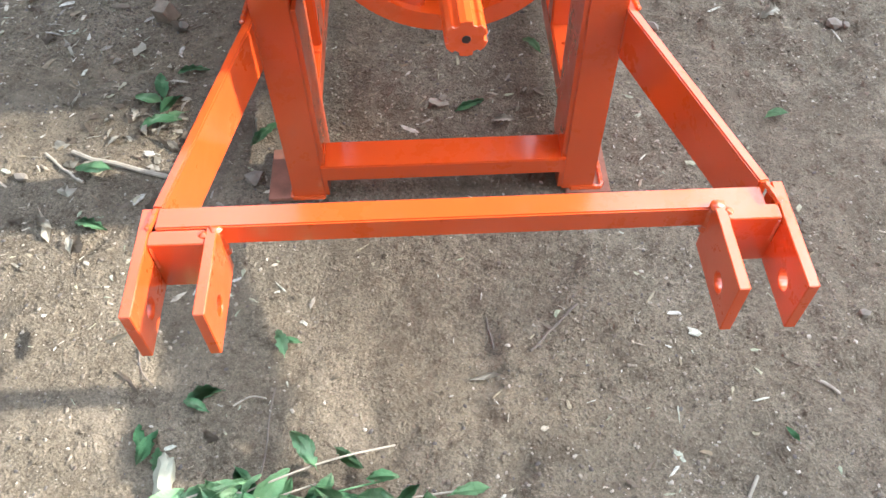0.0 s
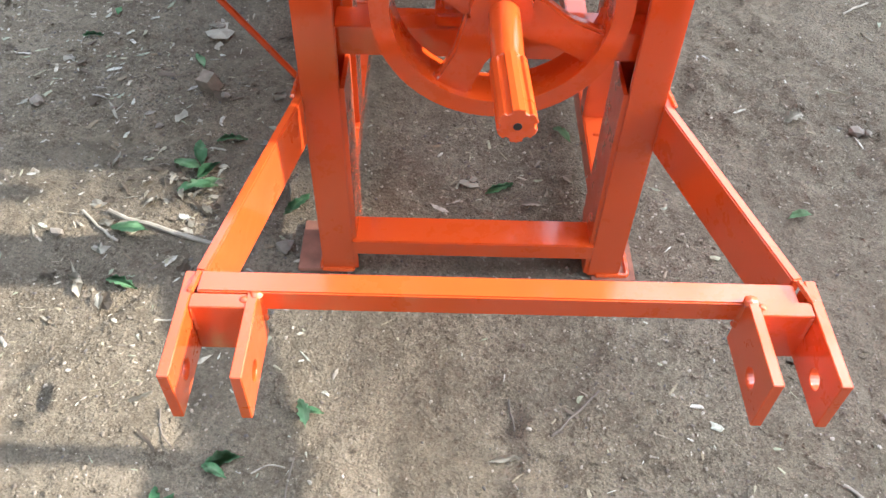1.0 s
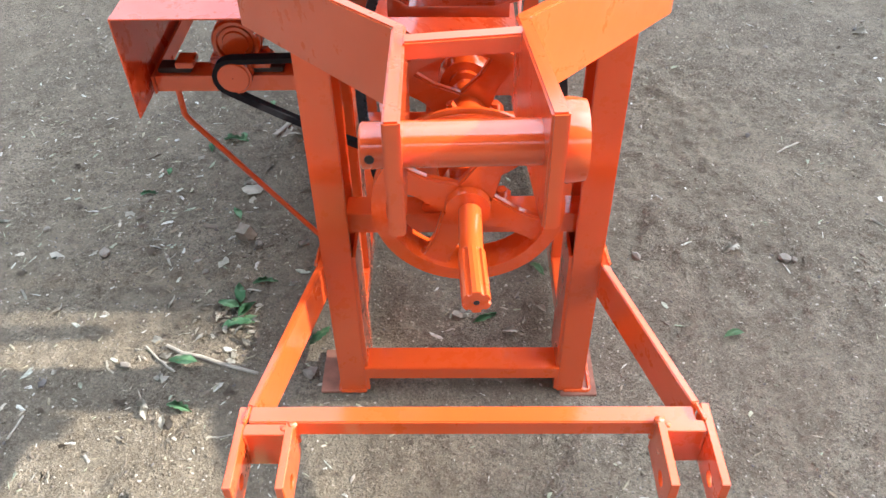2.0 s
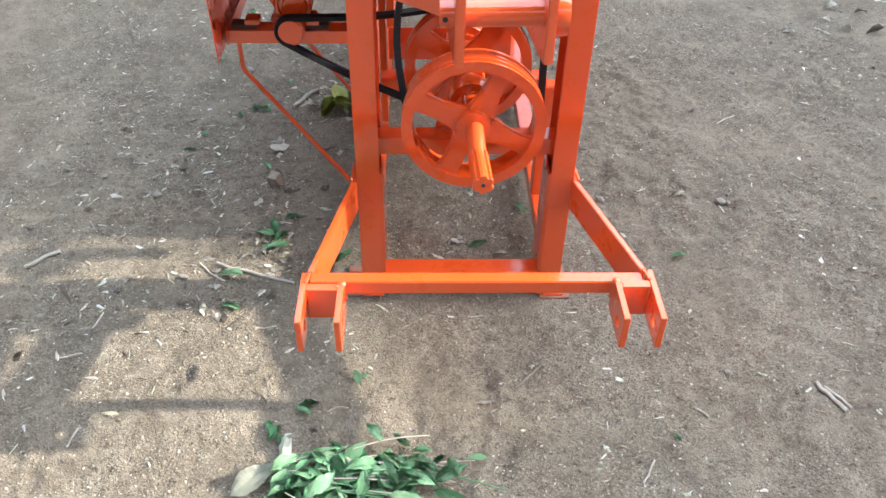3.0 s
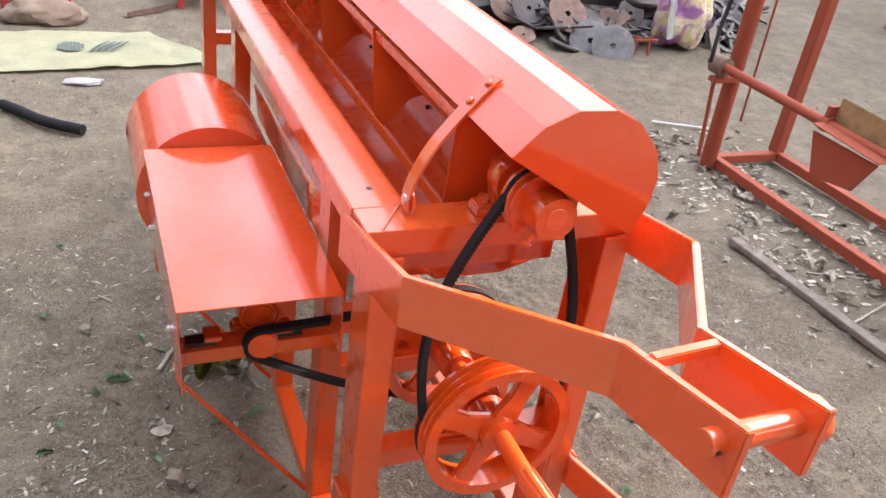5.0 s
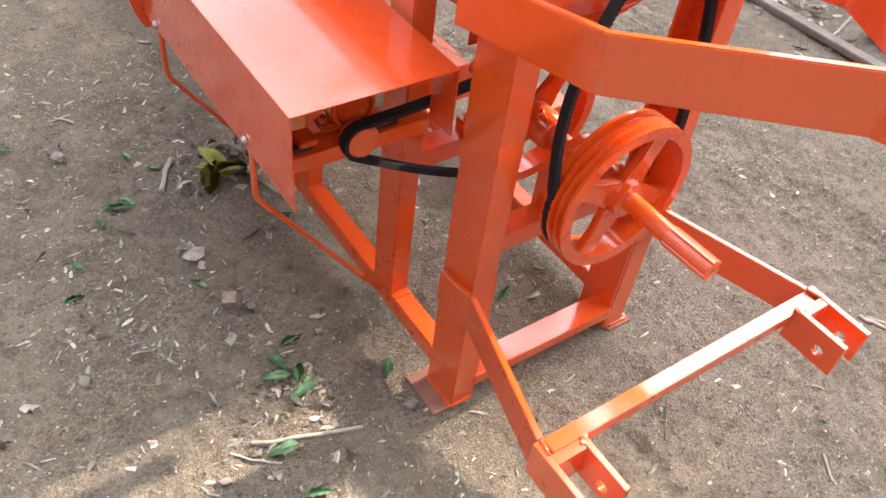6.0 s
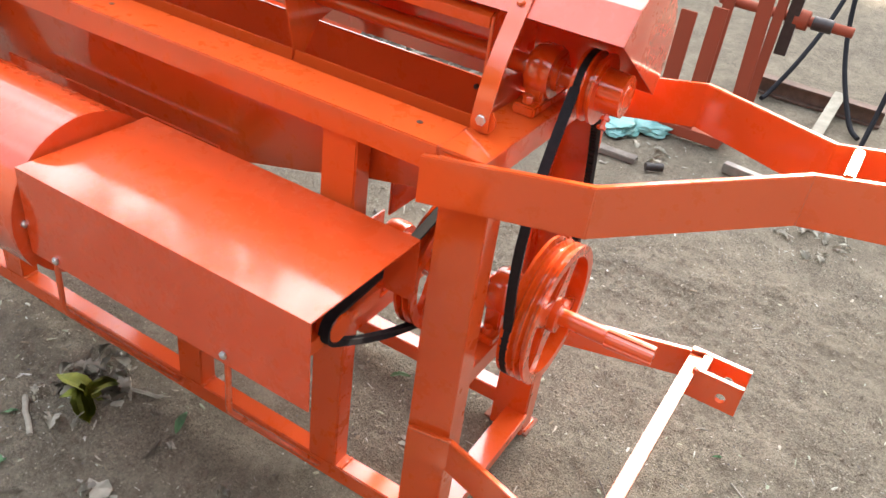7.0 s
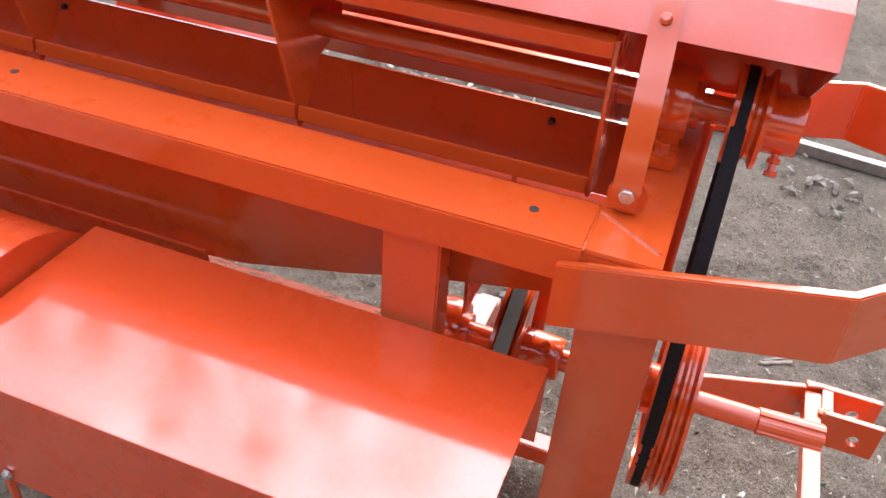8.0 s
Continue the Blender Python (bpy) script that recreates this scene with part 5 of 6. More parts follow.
GREEN = "green fallen leaf lying on dirt"
for x, y, a, k in ((-0.587, 0.330, 10, 1.0), (-0.605, 0.290, 60, 0.9), (-0.560, 0.270, -30, 0.9), (-0.570, 0.215, 95, 1.0), (-0.545, 0.235, 130, 0.7), (-0.661, -0.035, 70, 0.8),
                   (-0.364, 0.185, -35, 0.9), (0.054, 0.247, -60, 0.8), (0.671, 0.178, -75, 0.75), (-0.292, -0.303, 20, 0.7), (-0.404, -0.395, 110, 0.8), (-0.481, -0.478, -20, 0.8),
                   (-0.68, 0.101, 75, 0.95), (-0.735, 1.042, 80, 1.0), (-0.715, 1.055, 20, 0.7), (-0.76, 1.06, 0, 0.5), (-0.654, 0.655, 25, 0.75), (-0.529, 0.377, 95, 0.8), (0.20, 0.42, 30, 0.75), (-0.65, 1.248, 15, 0.6), (-0.588, 1.166, 50, 0.6),
                   (-0.805, 0.993, 15, 0.6), (-0.908, 0.861, 10, 0.55), (-0.946, 0.76, 95, 0.75), (-0.954, 1.443, 60, 0.6), (-0.341, 0.784, 110, 0.9), (0.51, -0.497, 20, 0.35), (-0.9, 1.9, 40, 0.7), (-0.037, 0.616, 70, 0.6), (-0.275, -0.30, 80, 0.5), (-0.415, -0.41, 60, 0.6), (-0.495, -0.46, 15, 0.6),
                   (-0.46, -0.50, 10, 0.6)):
    scatter_leaf(LEAVES, x, y, a, k, GREEN, "green leaves on the dirt", "fallen_leaf", tip=(0, 8))
for x, y, a, k in ((0.742, 0.505, 120, 1.0), (-0.748, -0.030, 60, 0.7), (-0.690, -0.076, 10, 0.7), (-0.639, 0.792, 70, 0.9), (1.537, 1.716, 80, 1.0), (1.755, 1.847, 20, 1.0), (-0.647, 2.265, 100, 1.1),
                   (0.20, 0.27, 40, 0.6), (0.12, 0.20, 80, 0.8), (-0.54, 0.16, 45, 0.6), (-0.60, 0.20, 20, 0.6), (-0.66, 0.18, -50, 0.6), (2.35, 0.95, 30, 1.6), (2.60, 1.2, 80, 1.8),
                   (2.66, 1.05, 30, 1.6), (2.30, 1.35, 100, 1.4), (2.75, 1.5, 10, 1.8), (2.45, 1.6, 60, 1.4), (2.5, -0.35, 70, 1.6), (2.44, -0.42, 20, 1.6), (2.2, 2.6, 0, 1.4)):
    scatter_leaf(DRY, x, y, a, k, "pale dry leaf scrap lying on dirt", "dry leaf scraps", "dry_leaf", tip=(6, -10))
for x, y, a, k in ((-0.43, 1.082, 20, 1.7), (-0.40, 1.04, 100, 1.5), (-0.46, 1.02, -30, 1.4), (-0.45, 1.06, 70, 1.3)):
    scatter_leaf(YELLOW, x, y, a, k, "yellow-green wilting leaf under the machine", "wilting leaves", "yellow_leaf", 0.012, (25, 10))
for x, y, a, k in ((-0.36, 1.13, 50, 1.6), (-0.40, 1.16, 120, 1.5), (-0.30, 1.08, 10, 1.3)):
    scatter_leaf(DRY, x, y, a, k, "grey curled dry leaf under the machine", "dry leaf scraps", "dry_leaf", 0.01, (30, 20))

rnd = random.Random(8)
for k in range(22):
    x, y = -0.60 + rnd.gauss(0, 0.055), 0.235 + rnd.gauss(0, 0.06)
    scatter_leaf(DRY, x, y, rnd.uniform(0, 360), rnd.uniform(0.25, 0.55), "pale dry leaf scrap lying on dirt", "dry leaf scraps", "dry_leaf", tip=(rnd.uniform(-20, 20), rnd.uniform(-20, 20)))
for k in range(12):
    x, y = -0.40 + rnd.gauss(0, 0.06), 1.08 + rnd.gauss(0, 0.05)
    scatter_leaf(DRY, x, y, rnd.uniform(0, 360), rnd.uniform(0.8, 1.5), "grey curled dry leaf under the machine", "dry leaf scraps", "dry_leaf", 0.006, tip=(rnd.uniform(-40, 40), rnd.uniform(-40, 40)))



def scrap_mesh(seed):
    """A torn, curled flake of dry leaf."""
    rnd = random.Random(seed)
    bm = bmesh.new()
    n = 9
    mid = bm.verts.new((0, 0, 0.003))
    ring = []
    for k in range(n):
        a = 2 * math.pi * k / n + rnd.uniform(-0.2, 0.2)
        r = rnd.uniform(0.006, 0.018)
        ring.append(bm.verts.new((r * math.cos(a) * 1.5, r * math.sin(a), rnd.uniform(0, 0.006))))
    for k in range(n):
        bm.faces.new((mid, ring[k], ring[(k + 1) % n]))
    bmesh.ops.solidify(bm, geom=bm.faces[:], thickness=0.0006)
    me = bpy.data.meshes.new("leaf_scrap")
    bm.to_mesh(me)
    bm.free()
    me.materials.append(LITTER if seed % 2 else DRY_LEAF)
    return me


FLAKES = [scrap_mesh(k) for k in range(8)]
rnd = random.Random(31)
spots = [(-0.82, 1.323, 1.7), (-0.628, 0.773, 2.0), (-0.64, 0.79, 1.4), (-0.572, 0.522, 1.5), (-0.466, 0.765, 1.3), (-0.413, 0.746, 0.8), (-0.441, 0.524, 0.9), (-0.658, 0.446, 1.1), (-0.814, 0.467, 0.8), (-0.751, 0.924, 1.2),
         (-0.979, 0.678, 1.0), (-0.627, 1.212, 0.8), (-0.994, 1.26, 1.0), (-0.983, 0.948, 0.7), (-0.949, 0.659, 0.8), (-0.453, 0.368, 0.7), (-0.504, 1.29, 0.8), (-0.744, -0.039, 1.7), (-0.685, -0.077, 1.4), (-1.098, -0.102, 0.9),
         (-1.137, 0.001, 1.1), (-0.729, 0.053, 1.0), (-0.543, 0.157, 1.3), (-1.184, -0.347, 0.8), (-0.384, -0.46, 0.8), (-0.002, 0.262, 1.3), (0.058, -0.365, 1.0)]
spots += [(rnd.gauss(-0.60, 0.07), rnd.gauss(0.22, 0.06), rnd.uniform(0.4, 1.0)) for _ in range(30)]
spots += [(rnd.uniform(-1.4, -0.3), rnd.uniform(-0.5, 1.5), rnd.uniform(0.3, 0.95)) for _ in range(90)]
spots += [(rnd.uniform(0.5, 2.0), rnd.uniform(-0.4, 2.6), rnd.uniform(0.3, 0.9)) for _ in range(26)]
spots += [(rnd.uniform(-0.2, 0.2), rnd.uniform(0.1, 1.2), rnd.uniform(0.5, 1.0)) for _ in range(10)]
spots += [(rnd.gauss(2.55, 0.3), rnd.uniform(0.5, 2.8), rnd.uniform(0.5, 1.9)) for _ in range(190)]
spots += [(rnd.gauss(-0.40, 0.05), rnd.gauss(1.07, 0.05), rnd.uniform(1.2, 2.4)) for _ in range(14)]
for x, y, k in spots:
    ob = new("leaf_scrap", FLAKES[rnd.randrange(8)])
    ob.matrix_basis = pose(x, y, ground_height(x, y) + 0.001, rnd.uniform(-15, 15), rnd.uniform(-15, 15), rnd.uniform(0, 360)) @ Matrix.Diagonal((k * 1.7, k * 0.4, k, 1) if rnd.random() < 0.5 else (k, k, k, 1))
    tagged(ob, "pale torn scrap of dry leaf on dirt", "leaf scrap", "torn leaf scraps")
for k in range(80):
    x, y = rnd.gauss(2.5, 0.30), rnd.uniform(0.3, 2.7)
    scatter_leaf(DRY, x, y, rnd.uniform(0, 360), rnd.uniform(0.8, 1.9), "pale dry leaf scrap lying on dirt", "dry leaf scraps", "dry_leaf", tip=(rnd.uniform(-25, 25), rnd.uniform(-25, 25)))
tagged(part("thin_rod", rod((2.617, 2.916, 0.012), (3.047, 2.738, 0.012), 0.008, 10), WHITE_PLASTIC, None, "thin white plastic rod lying on dirt", True), category="rod")

rnd = random.Random(64)
for k in range(26):
    x, y = rnd.gauss(2.02, 0.10), rnd.gauss(-0.50, 0.09)
    scatter_leaf(DRY, x, y, rnd.uniform(0, 360), rnd.uniform(0.5, 1.3), "pale dry leaf scrap lying on dirt", "dry leaf scraps", "dry_leaf", tip=(rnd.uniform(-25, 25), rnd.uniform(-25, 25)))

# cut sprig in front of the hitch
sprig = thing("cut_sprig", "heap of freshly cut leafy green sprigs on dirt", "leaf sprig")
rnd = random.Random(12)
BROAD = [leaf_mesh("leaf", 0.105, 0.050, LEAF, 60 + k, 0.08) for k in range(7)]
for k in range(30):
    x, y = -0.44 + rnd.uniform(-0.04, 0.06), -0.625 + rnd.uniform(-0.045, 0.05)
    reach, lean = rnd.uniform(0.12, 0.36) if k % 5 else rnd.uniform(0.4, 0.56), rnd.uniform(-0.06, 0.07)
    stem = [(x + reach * f, y + lean * f + 0.02 * math.sin(3 * f + k), 0.008 + 0.045 * math.sin(math.pi * f) * rnd.uniform(0.5, 1.0)) for f in (0, 0.25, 0.5, 0.75, 1.0)]
    part("stem", bent(eased(stem, 2), 0.0016, 6), PALE_STICK if k % 3 else LEAF, sprig)
    for f in (0.15, 0.35, 0.6, 0.8, 1.0):
        if rnd.random() < 0.25 or x + reach * f > -0.05 and rnd.random() < 0.6:
            continue
        ob = new("leaf", BROAD[rnd.randrange(7)])
        ob.parent = sprig
        size = rnd.uniform(0.5, 0.95)
        ob.matrix_basis = pose(x + reach * f, y + lean * f + rnd.gauss(0, 0.02), rnd.uniform(0.008, 0.04), rnd.uniform(-25, 25), rnd.uniform(-28, 28), rnd.gauss(-95, 50)) @ Matrix.Diagonal((size, size, size, 1))
crumpled("paper_scrap", (-0.447, -0.528, 0), (0.015, 0.040, 0.012), PAPER, "crumpled white paper scrap on dirt", "paper scrap", -4.0, 3)
curl = new("paper_scrap", leaf_mesh("paper_scrap", 0.13, 0.075, PAPER, 3))
curl.matrix_basis = pose(-0.512, -0.618, 0.006, 8, 22, -50)
tagged(curl, "curled cream paper scrap beside the cut sprigs", "paper scrap")


def stick(p, q, r, mat, label, seed):
    rnd = random.Random(seed)
    p, q = Vector(p), Vector(q)
    pts = [p.lerp(q, f / 5) + Vector((rnd.uniform(-1, 1), rnd.uniform(-1, 1), 0)) * (q - p).length * 0.02 for f in range(6)]
    pts = [(v.x, v.y, ground_height(v.x, v.y) + r) for v in pts]
    return tagged(part("stick", bent(pts, r, 7), mat, None, label, True), category="stick", group="sticks on the dirt")


PALE = "pale dry stick lying on dirt"
for k, (a, c, r) in enumerate((((-0.74, 0.15), (-0.50, 0.065), 0.005), ((-0.787, 0.149), (-0.70, 0.073), 0.003), ((0.919, -0.319), (0.965, -0.41), 0.006), ((0.94, -0.33), (0.985, -0.395), 0.004),
                               ((-1.30, 0.13), (-1.22, 0.205), 0.006), ((-0.613, 1.05), (-0.535, 1.185), 0.008), ((0.122, -0.331), (0.212, -0.246), 0.0022), ((-0.305, -0.528), (-0.291, -0.377), 0.0016),
                               ((0.44, -0.56), (0.40, -0.62), 0.003), ((0.055, -0.263), (0.064, -0.317), 0.0018), ((-1.015, -0.058), (-1.023, -0.127), 0.0028), ((-0.971, -0.512), (-0.961, -0.456), 0.0026), ((-1.086, -0.231), (-1.026, -0.215), 0.0026), ((-0.582, -0.114), (-0.525, -0.104), 0.002), ((0.578, -0.41), (0.604, -0.431), 0.003), ((-0.779, 1.548), (-0.731, 1.495), 0.004), ((-0.80, 1.53), (-0.73, 1.54), 0.003), ((1.0, 0.95), (1.08, 1.0), 0.003),
                               ((2.2, 0.75), (2.5, 0.85), 0.006), ((2.3, 1.15), (2.62, 1.02), 0.005), ((2.2, 2.75), (2.5, 2.70), 0.008), ((2.45, -0.30), (2.30, -0.42), 0.006), ((2.5, -0.25), (2.33, -0.33), 0.004))):
    stick((*a, 0), (*c, 0), r, WOOD if k in (6, 7, 9) else PALE_STICK, "thin brown twig lying on dirt" if k in (6, 7, 9) else PALE, k)
tagged(part("stick", bent(eased([(-0.524, -0.30, 0.002), (-0.515, -0.345, 0.002), (-0.49, -0.37, 0.002)], 2), 0.0014, 6), WOOD, None, "thin curved brown twig on dirt"), category="stick", group="sticks on the dirt")
tagged(part("stick", bent(eased([(-0.356, -0.413, 0.002), (-0.33, -0.395, 0.002), (-0.304, -0.402, 0.002)], 2), 0.0014, 6), PALE_STICK, None, "thin curved pale straw on dirt"), category="stick", group="sticks on the dirt")


def stone(x, y, r, mat, seed, label):
    bm = bmesh.new()
    bmesh.ops.create_icosphere(bm, subdivisions=1, radius=r)
    rnd = random.Random(seed)
    for v in bm.verts:
        k = 1 + rnd.uniform(-0.28, 0.28)
        v.co = Vector((v.co.x * k * 1.15, v.co.y * k * 0.9, v.co.z * k * 0.62))
    low = min(v.co.z for v in bm.verts)
    moved(bm, Matrix.Translation((x, y, ground_height(x, y) - low - 0.12 * r)) @ Matrix.Rotation(rnd.uniform(0, 6), 4, "Z"))
    return tagged(part("stone", bm, mat, None, label), category="stone", group="stones on the dirt")


for k, (x, y, r, m) in enumerate(((-1.00, 0.50, 0.022, 0), (0.886, 0.469, 0.022, 0), (0.48, 0.479, 0.02, 0), (0.0, 0.272, 0.013, 0), (-0.824, 0.095, 0.015, 0), (-0.998, 0.028, 0.015, 1),
                                  (0.691, -0.287, 0.014, 0), (0.93, 1.041, 0.013, 1), (-0.367, 0.063, 0.024, 0), (-0.57, 0.521, 0.016, 0), (-0.824, 1.331, 0.028, 0), (-0.818, 0.471, 0.009, 0),
                                  (1.53, 1.74, 0.02, 1), (-0.70, 0.42, 0.012, 0), (-0.63, 0.79, 0.014, 0), (0.905, 0.455, 0.013, 0), (-0.45, 0.10, 0.012, 1), (-1.2, 0.6, 0.014, 0), (1.3, 0.1, 0.014, 0))):
    stone(x, y, r * 0.8, (STONE, DARK_STONE)[m], k + 1, ("pale grey stone lying on dirt", "dark grey stone lying on dirt")[m])


bm = bmesh.new()
bmesh.ops.create_cube(bm, size=1.0)
bmesh.ops.subdivide_edges(bm, edges=bm.edges[:], cuts=2, use_grid_fill=True)
for v in bm.verts:
    v.co = Vector((v.co.x * (0.042 - 0.014 * v.co.z), v.co.y * 0.034, v.co.z * 0.042)) * (1 + 0.09 * noise.noise(v.co * 3.1))
rounded(bm, 0.0015, 1)
moved(bm, pose(-0.612, 0.550, ground_height(-0.612, 0.550) + 0.018, 14, -5, -28))
tagged(part("stone", bm, material("brown_stone", plain((0.27, 0.225, 0.175), 0.9, spread=0.3, scale=60.0, bump=0.8)), None, "squarish grey-brown stone chunk on dirt"), category="stone", group="stones on the dirt")


def pebbles(name, count, area, rmin, rmax, mat, seed, label, squash=0.6, stretch=1.2, jag=0.3):
    """Grit lying on the ground: many small uneven grains in one sheet."""
    rnd = np.random.RandomState(seed)
    t = (1 + 5 ** 0.5) / 2
    base = np.array([(-1, t, 0), (1, t, 0), (-1, -t, 0), (1, -t, 0), (0, -1, t), (0, 1, t), (0, -1, -t), (0, 1, -t), (t, 0, -1), (t, 0, 1), (-t, 0, -1), (-t, 0, 1)]) / 1.9
    tri = np.array([(0, 11, 5), (0, 5, 1), (0, 1, 7), (0, 7, 10), (0, 10, 11), (1, 5, 9), (5, 11, 4), (11, 10, 2), (10, 7, 6), (7, 1, 8), (3, 9, 4), (3, 4, 2), (3, 2, 6), (3, 6, 8), (3, 8, 9), (4, 9, 5), (2, 4, 11), (6, 2, 10), (8, 6, 7), (9, 8, 1)])
    verts, faces = [], []
    for k in range(count):
        x, y = rnd.uniform(area[0], area[1]), rnd.uniform(area[2], area[3])
        if noise.noise(Vector((x * 1.7, y * 1.7, 3))) + rnd.uniform(-0.5, 0.5) < -0.15:
            continue
        r = rmin * (rmax / rmin) ** (rnd.uniform() ** 2.2)
        q = base * (1 + rnd.uniform(-jag, jag, (12, 1))) * r * np.array((stretch * (rnd.uniform(1.0, 2.0) if jag > 0.5 else 1.0), (0.85 if stretch < 2 else 0.3) * (rnd.uniform(0.3, 1.0) if jag > 0.5 else 1.0), squash))
        a = rnd.uniform(0, 6.3)
        q = np.c_[q[:, 0] * np.cos(a) - q[:, 1] * np.sin(a), q[:, 0] * np.sin(a) + q[:, 1] * np.cos(a), q[:, 2]] + (x, y, ground_height(x, y) + r * 0.25)
        faces.append(tri + len(verts) * 12)
        verts.append(q)
    me = bpy.data.meshes.new(name)
    me.from_pydata(np.concatenate(verts).tolist(), [], np.concatenate(faces).tolist())
    me.materials.append(mat)
    return tagged(new(name, me), label, "grit", kind="stuff")


pebbles("dirt_clods", 26000, (-1.5, 1.9, -1.1, 1.7), 0.0016, 0.0060, DIRT, 5, "small crumbled clods of dirt")
pebbles("pale_grit", 52000, (-1.7, 1.9, -1.2, 1.9), 0.0011, 0.0042, GRIT, 1, "scattered pale grit and pebbles on dirt")
pebbles("dark_grit", 6000, (-1.8, 2.0, -1.2, 1.9), 0.0011, 0.0042, DARK_STONE, 2, "scattered dark grit and clods on dirt")
pebbles("far_grit", 5000, (-2.5, 5.0, 1.6, 5.0), 0.003, 0.011, STONE, 3, "scattered pale grit on the far dirt")
pebbles("leaf_crumbs", 5200, (-1.8, 2.6, -1.2, 3.0), 0.0025, 0.009, LITTER, 4, "crumbs of straw and dry leaf on dirt", 0.22, 1.2, 0.7)

pebbles("leaf_flakes", 1500, (-1.5, -0.2, -0.3, 1.9), 0.003, 0.010, LITTER, 9, "torn flakes of leaf strewn beside the machine", 0.22, 1.2, 0.75)
pebbles("straw_bits", 3000, (-1.8, 3.0, -1.1, 3.4), 0.002, 0.007, LITTER, 6, "scattered bits of straw and bark on dirt", 0.25, 3.4)
pebbles("leaf_litter", 900, (2.1, 3.0, 0.75, 2.8), 0.005, 0.016, DRY_LEAF, 7, "dry leaf litter round the red frame", 0.15, 1.8)


# ---- walls and trees added out of view to dim the sky and shade the yard ----
# added walls, never in view; south and west stand taller to cut low skylight
for name, m, high in (("wall_north", pose(0, 14, 0), 2.2), ("wall_south", pose(0, -11, 0), 6.2), ("wall_east", pose(21, 0, 0, 0, 0, 90), 2.4), ("wall_west", pose(-11, 0, 0, 0, 0, 90), 6.2)):
    ob = part(name, moved(box(-21, 21, -0.12, 0.12, 0, high, 0.01), m), PLASTER, None, "unseen mud-plastered wall added to darken the horizon")
    tagged(ob, category="wall", kind="structure")


def crown_lobe(tree, middle, wide, tall, clumps, rnd):
    verts, faces = [], []
    made = 0
    while made < clumps:
        v = Vector((rnd.uniform(-1, 1), rnd.uniform(-1, 1), rnd.uniform(-1, 1)))
        if v.length > 1 or (v.length < 0.5 and rnd.random() < 0.7):
            continue
        made += 1
        c = middle + Vector((v.x * wide, v.y * wide, v.z * tall))
        for _ in range(34):
            p = c + Vector((rnd.gauss(0, 0.17), rnd.gauss(0, 0.17), rnd.gauss(0, 0.14)))
            R = Euler((rnd.uniform(-1.1, 1.1), rnd.uniform(-1.1, 1.1), rnd.uniform(0, 6.3))).to_matrix()
            L, w = rnd.uniform(0.14, 0.22), rnd.uniform(0.05, 0.08)
            n = len(verts)
            for u, s, d in ((-0.5, 0, 0), (-0.1, 1, 0.01), (0.5, 0, -0.02), (-0.1, -1, 0.01)):
                verts.append(tuple(p + R @ Vector((u * L, s * w, d))))
            faces += [(n, n + 1, n + 2), (n, n + 2, n + 3)]
    me = bpy.data.meshes.new("crown")
    me.from_pydata(verts, [], faces)
    me.materials.append(FOLIAGE)
    ob = new("crown", me)
    ob.parent = tree
    tagged(ob, kind="stuff")


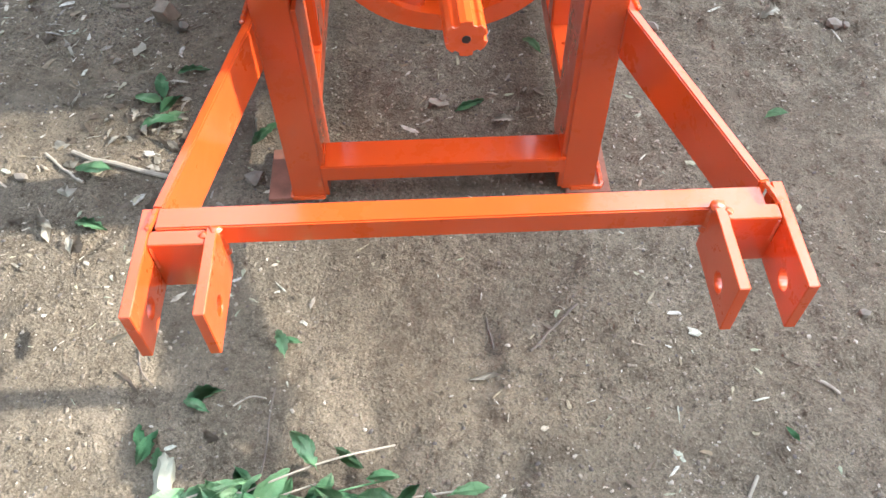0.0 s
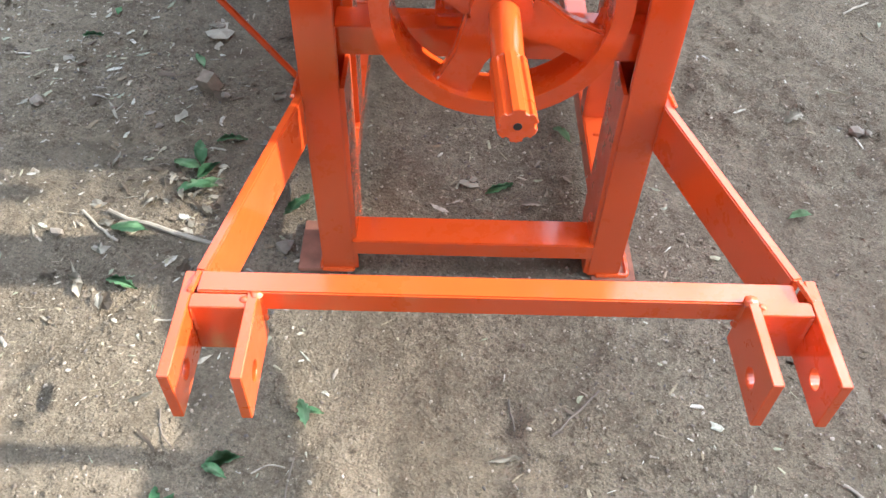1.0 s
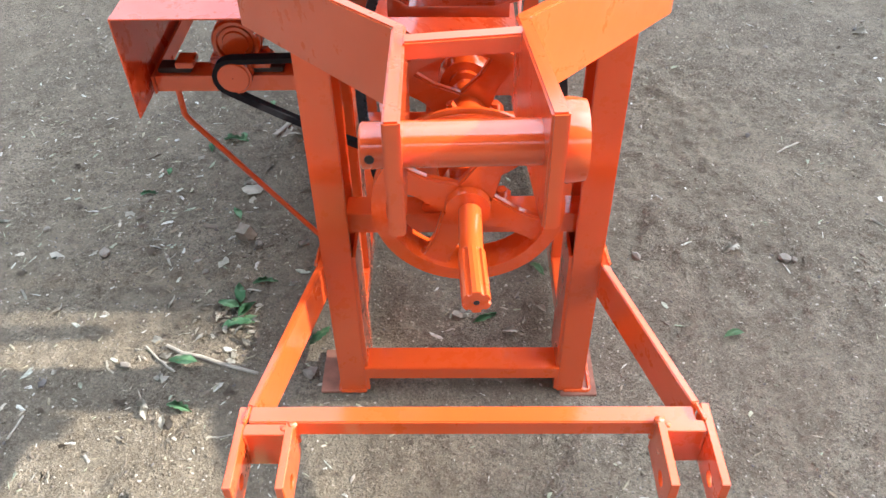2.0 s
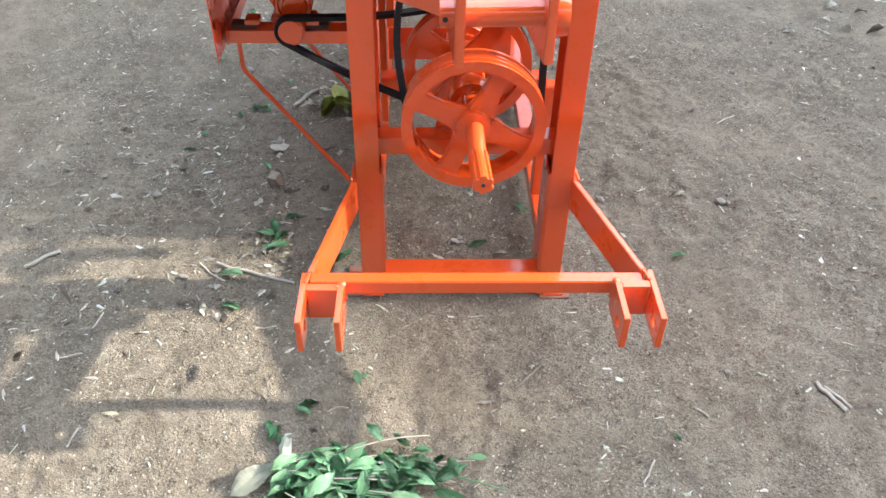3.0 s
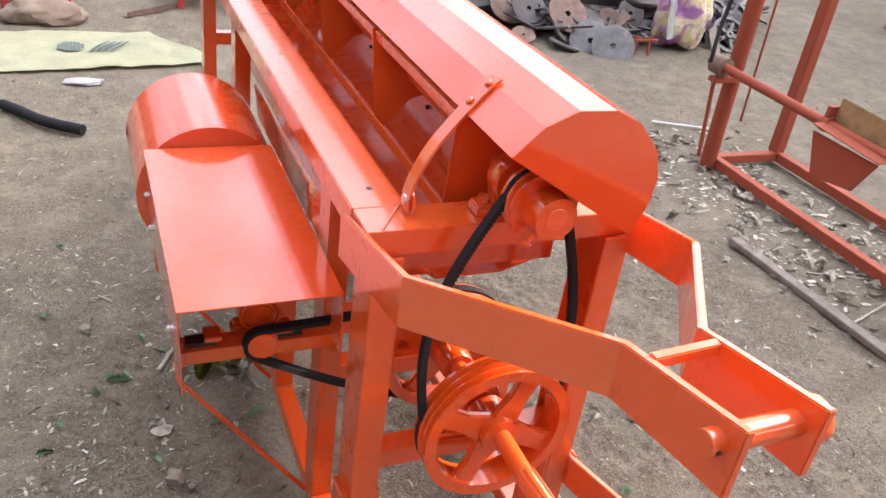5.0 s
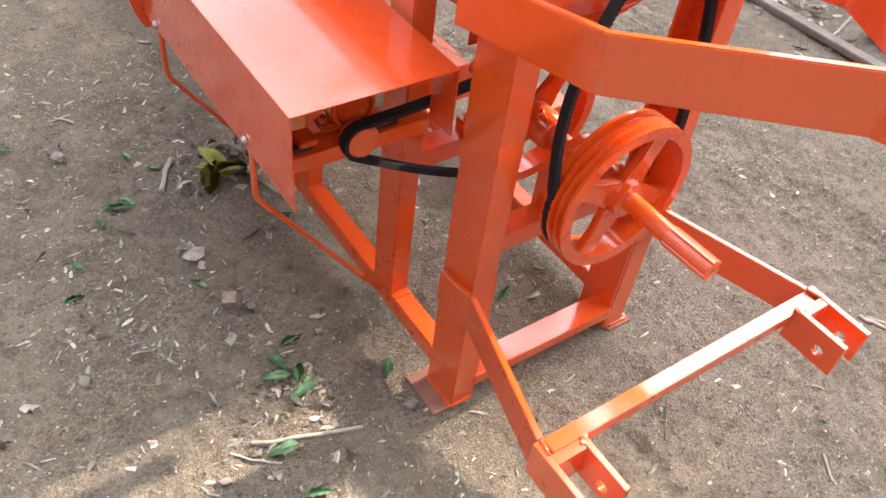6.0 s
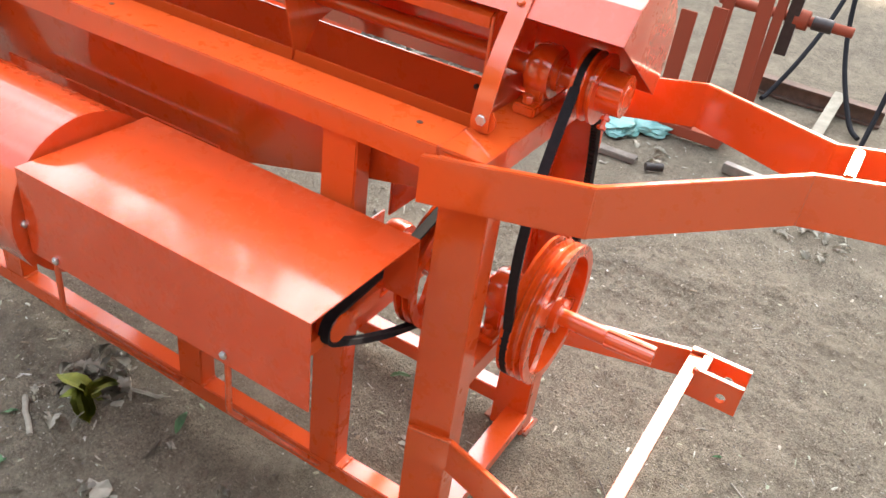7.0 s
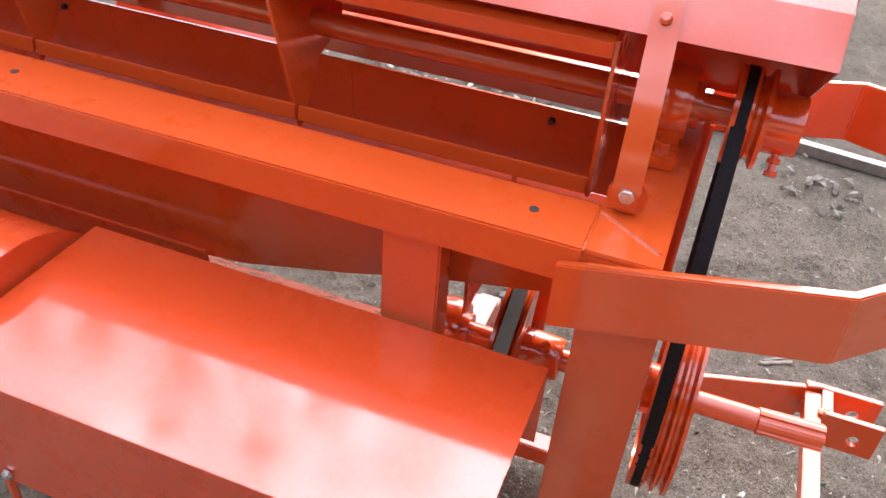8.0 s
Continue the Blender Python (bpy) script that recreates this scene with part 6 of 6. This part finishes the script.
def shade_tree(foot, lobes, seed, limb=0.09):
    """A spreading tree added out of view as a light blocker: a trunk, a limb to each lobe of the crown."""
    rnd = random.Random(seed)
    tree = thing("shade_tree", "unseen leafy tree added to block light from the yard", "tree", "shade trees")
    x, y = foot
    part("trunk", sweep([(x, y, -0.1), (x + 0.06, y + 0.03, 1.0), (x - 0.05, y + 0.05, 2.2), (x, y + 0.1, 3.2)], circle(0.26, 14), up=(0, 1, 0)), BARK, tree, "", True)
    for middle, wide, tall, clumps in lobes:
        a, c = Vector((x, y + 0.08, 3.0)), Vector(middle)
        part("limb", sweep([tuple(a), tuple(a.lerp(c, 0.5) + Vector((0, 0, 0.5))), tuple(c)], circle(limb, 10), up=(0, 1, 0)), BARK, tree, "", True)
        for k in range(6):
            t = k * 1.05 + rnd.uniform(-0.3, 0.3)
            q = c + Vector((math.cos(t) * wide * 0.75, math.sin(t) * wide * 0.75, rnd.uniform(-0.3, 0.8) * tall))
            part("limb", sweep([tuple(c), tuple(c.lerp(q, 0.5) + Vector((0, 0, 0.15))), tuple(q)], circle(limb / 3, 7), up=(0.1, 0.2, 1)), BARK, tree, "", True)
        crown_lobe(tree, c, wide, tall, clumps, rnd)


def sunward(x, y, reach):
    """The place that far towards the sun from a spot on the ground."""
    return Vector((x, y, 0)) + SUN_FROM * reach


# added crowns, each lobe set sunward of the ground it has to shade
shade_tree((14.4, -1.6), [(sunward(2.20, -1.25, 12.4), 1.1, 0.6, 300), (sunward(0.55, -0.62, 12.0), 0.62, 0.14, 10), (sunward(1.75, 0.70, 13.0), 0.95, 0.85, 200), (sunward(4.7, 0.3, 11.5), 1.0, 0.6, 150)], 21)
shade_tree((12.6, 3.4), [(sunward(-1.05, 1.80, 13.0), 1.4, 1.15, 230), (sunward(2.7, 2.7, 12.0), 1.4, 0.9, 380), (sunward(-0.6, 4.8, 13.5), 1.6, 1.0, 260), (sunward(2.9, 5.3, 12.5), 1.6, 1.0, 260)], 41)
shade_tree((16.5, 6.4), [(sunward(5.6, 3.4, 11.0), 1.4, 0.8, 230), (sunward(7.2, 5.2, 10.5), 1.4, 0.8, 220)], 52)
# two more added out of view, holding back skylight from west and south
shade_tree((-7.0, 1.0), [((-5.9, 0.4, 4.4), 1.8, 1.0, 180), ((-6.0, 4.2, 4.6), 1.8, 1.0, 170), ((-5.9, -3.2, 4.4), 1.8, 1.0, 150)], 71)
shade_tree((0.8, -7.2), [((0.3, -4.3, 5.4), 2.2, 1.0, 260), ((4.0, -4.8, 5.6), 2.0, 1.0, 220)], 83)
# sparse crown, also added, thinly covering the north-east sky
shade_tree((10.6, 10.2), [((5.4, 5.6, 7.6), 2.8, 1.3, 30), ((6.6, 8.4, 6.8), 2.8, 1.2, 60)], 95, 0.045)
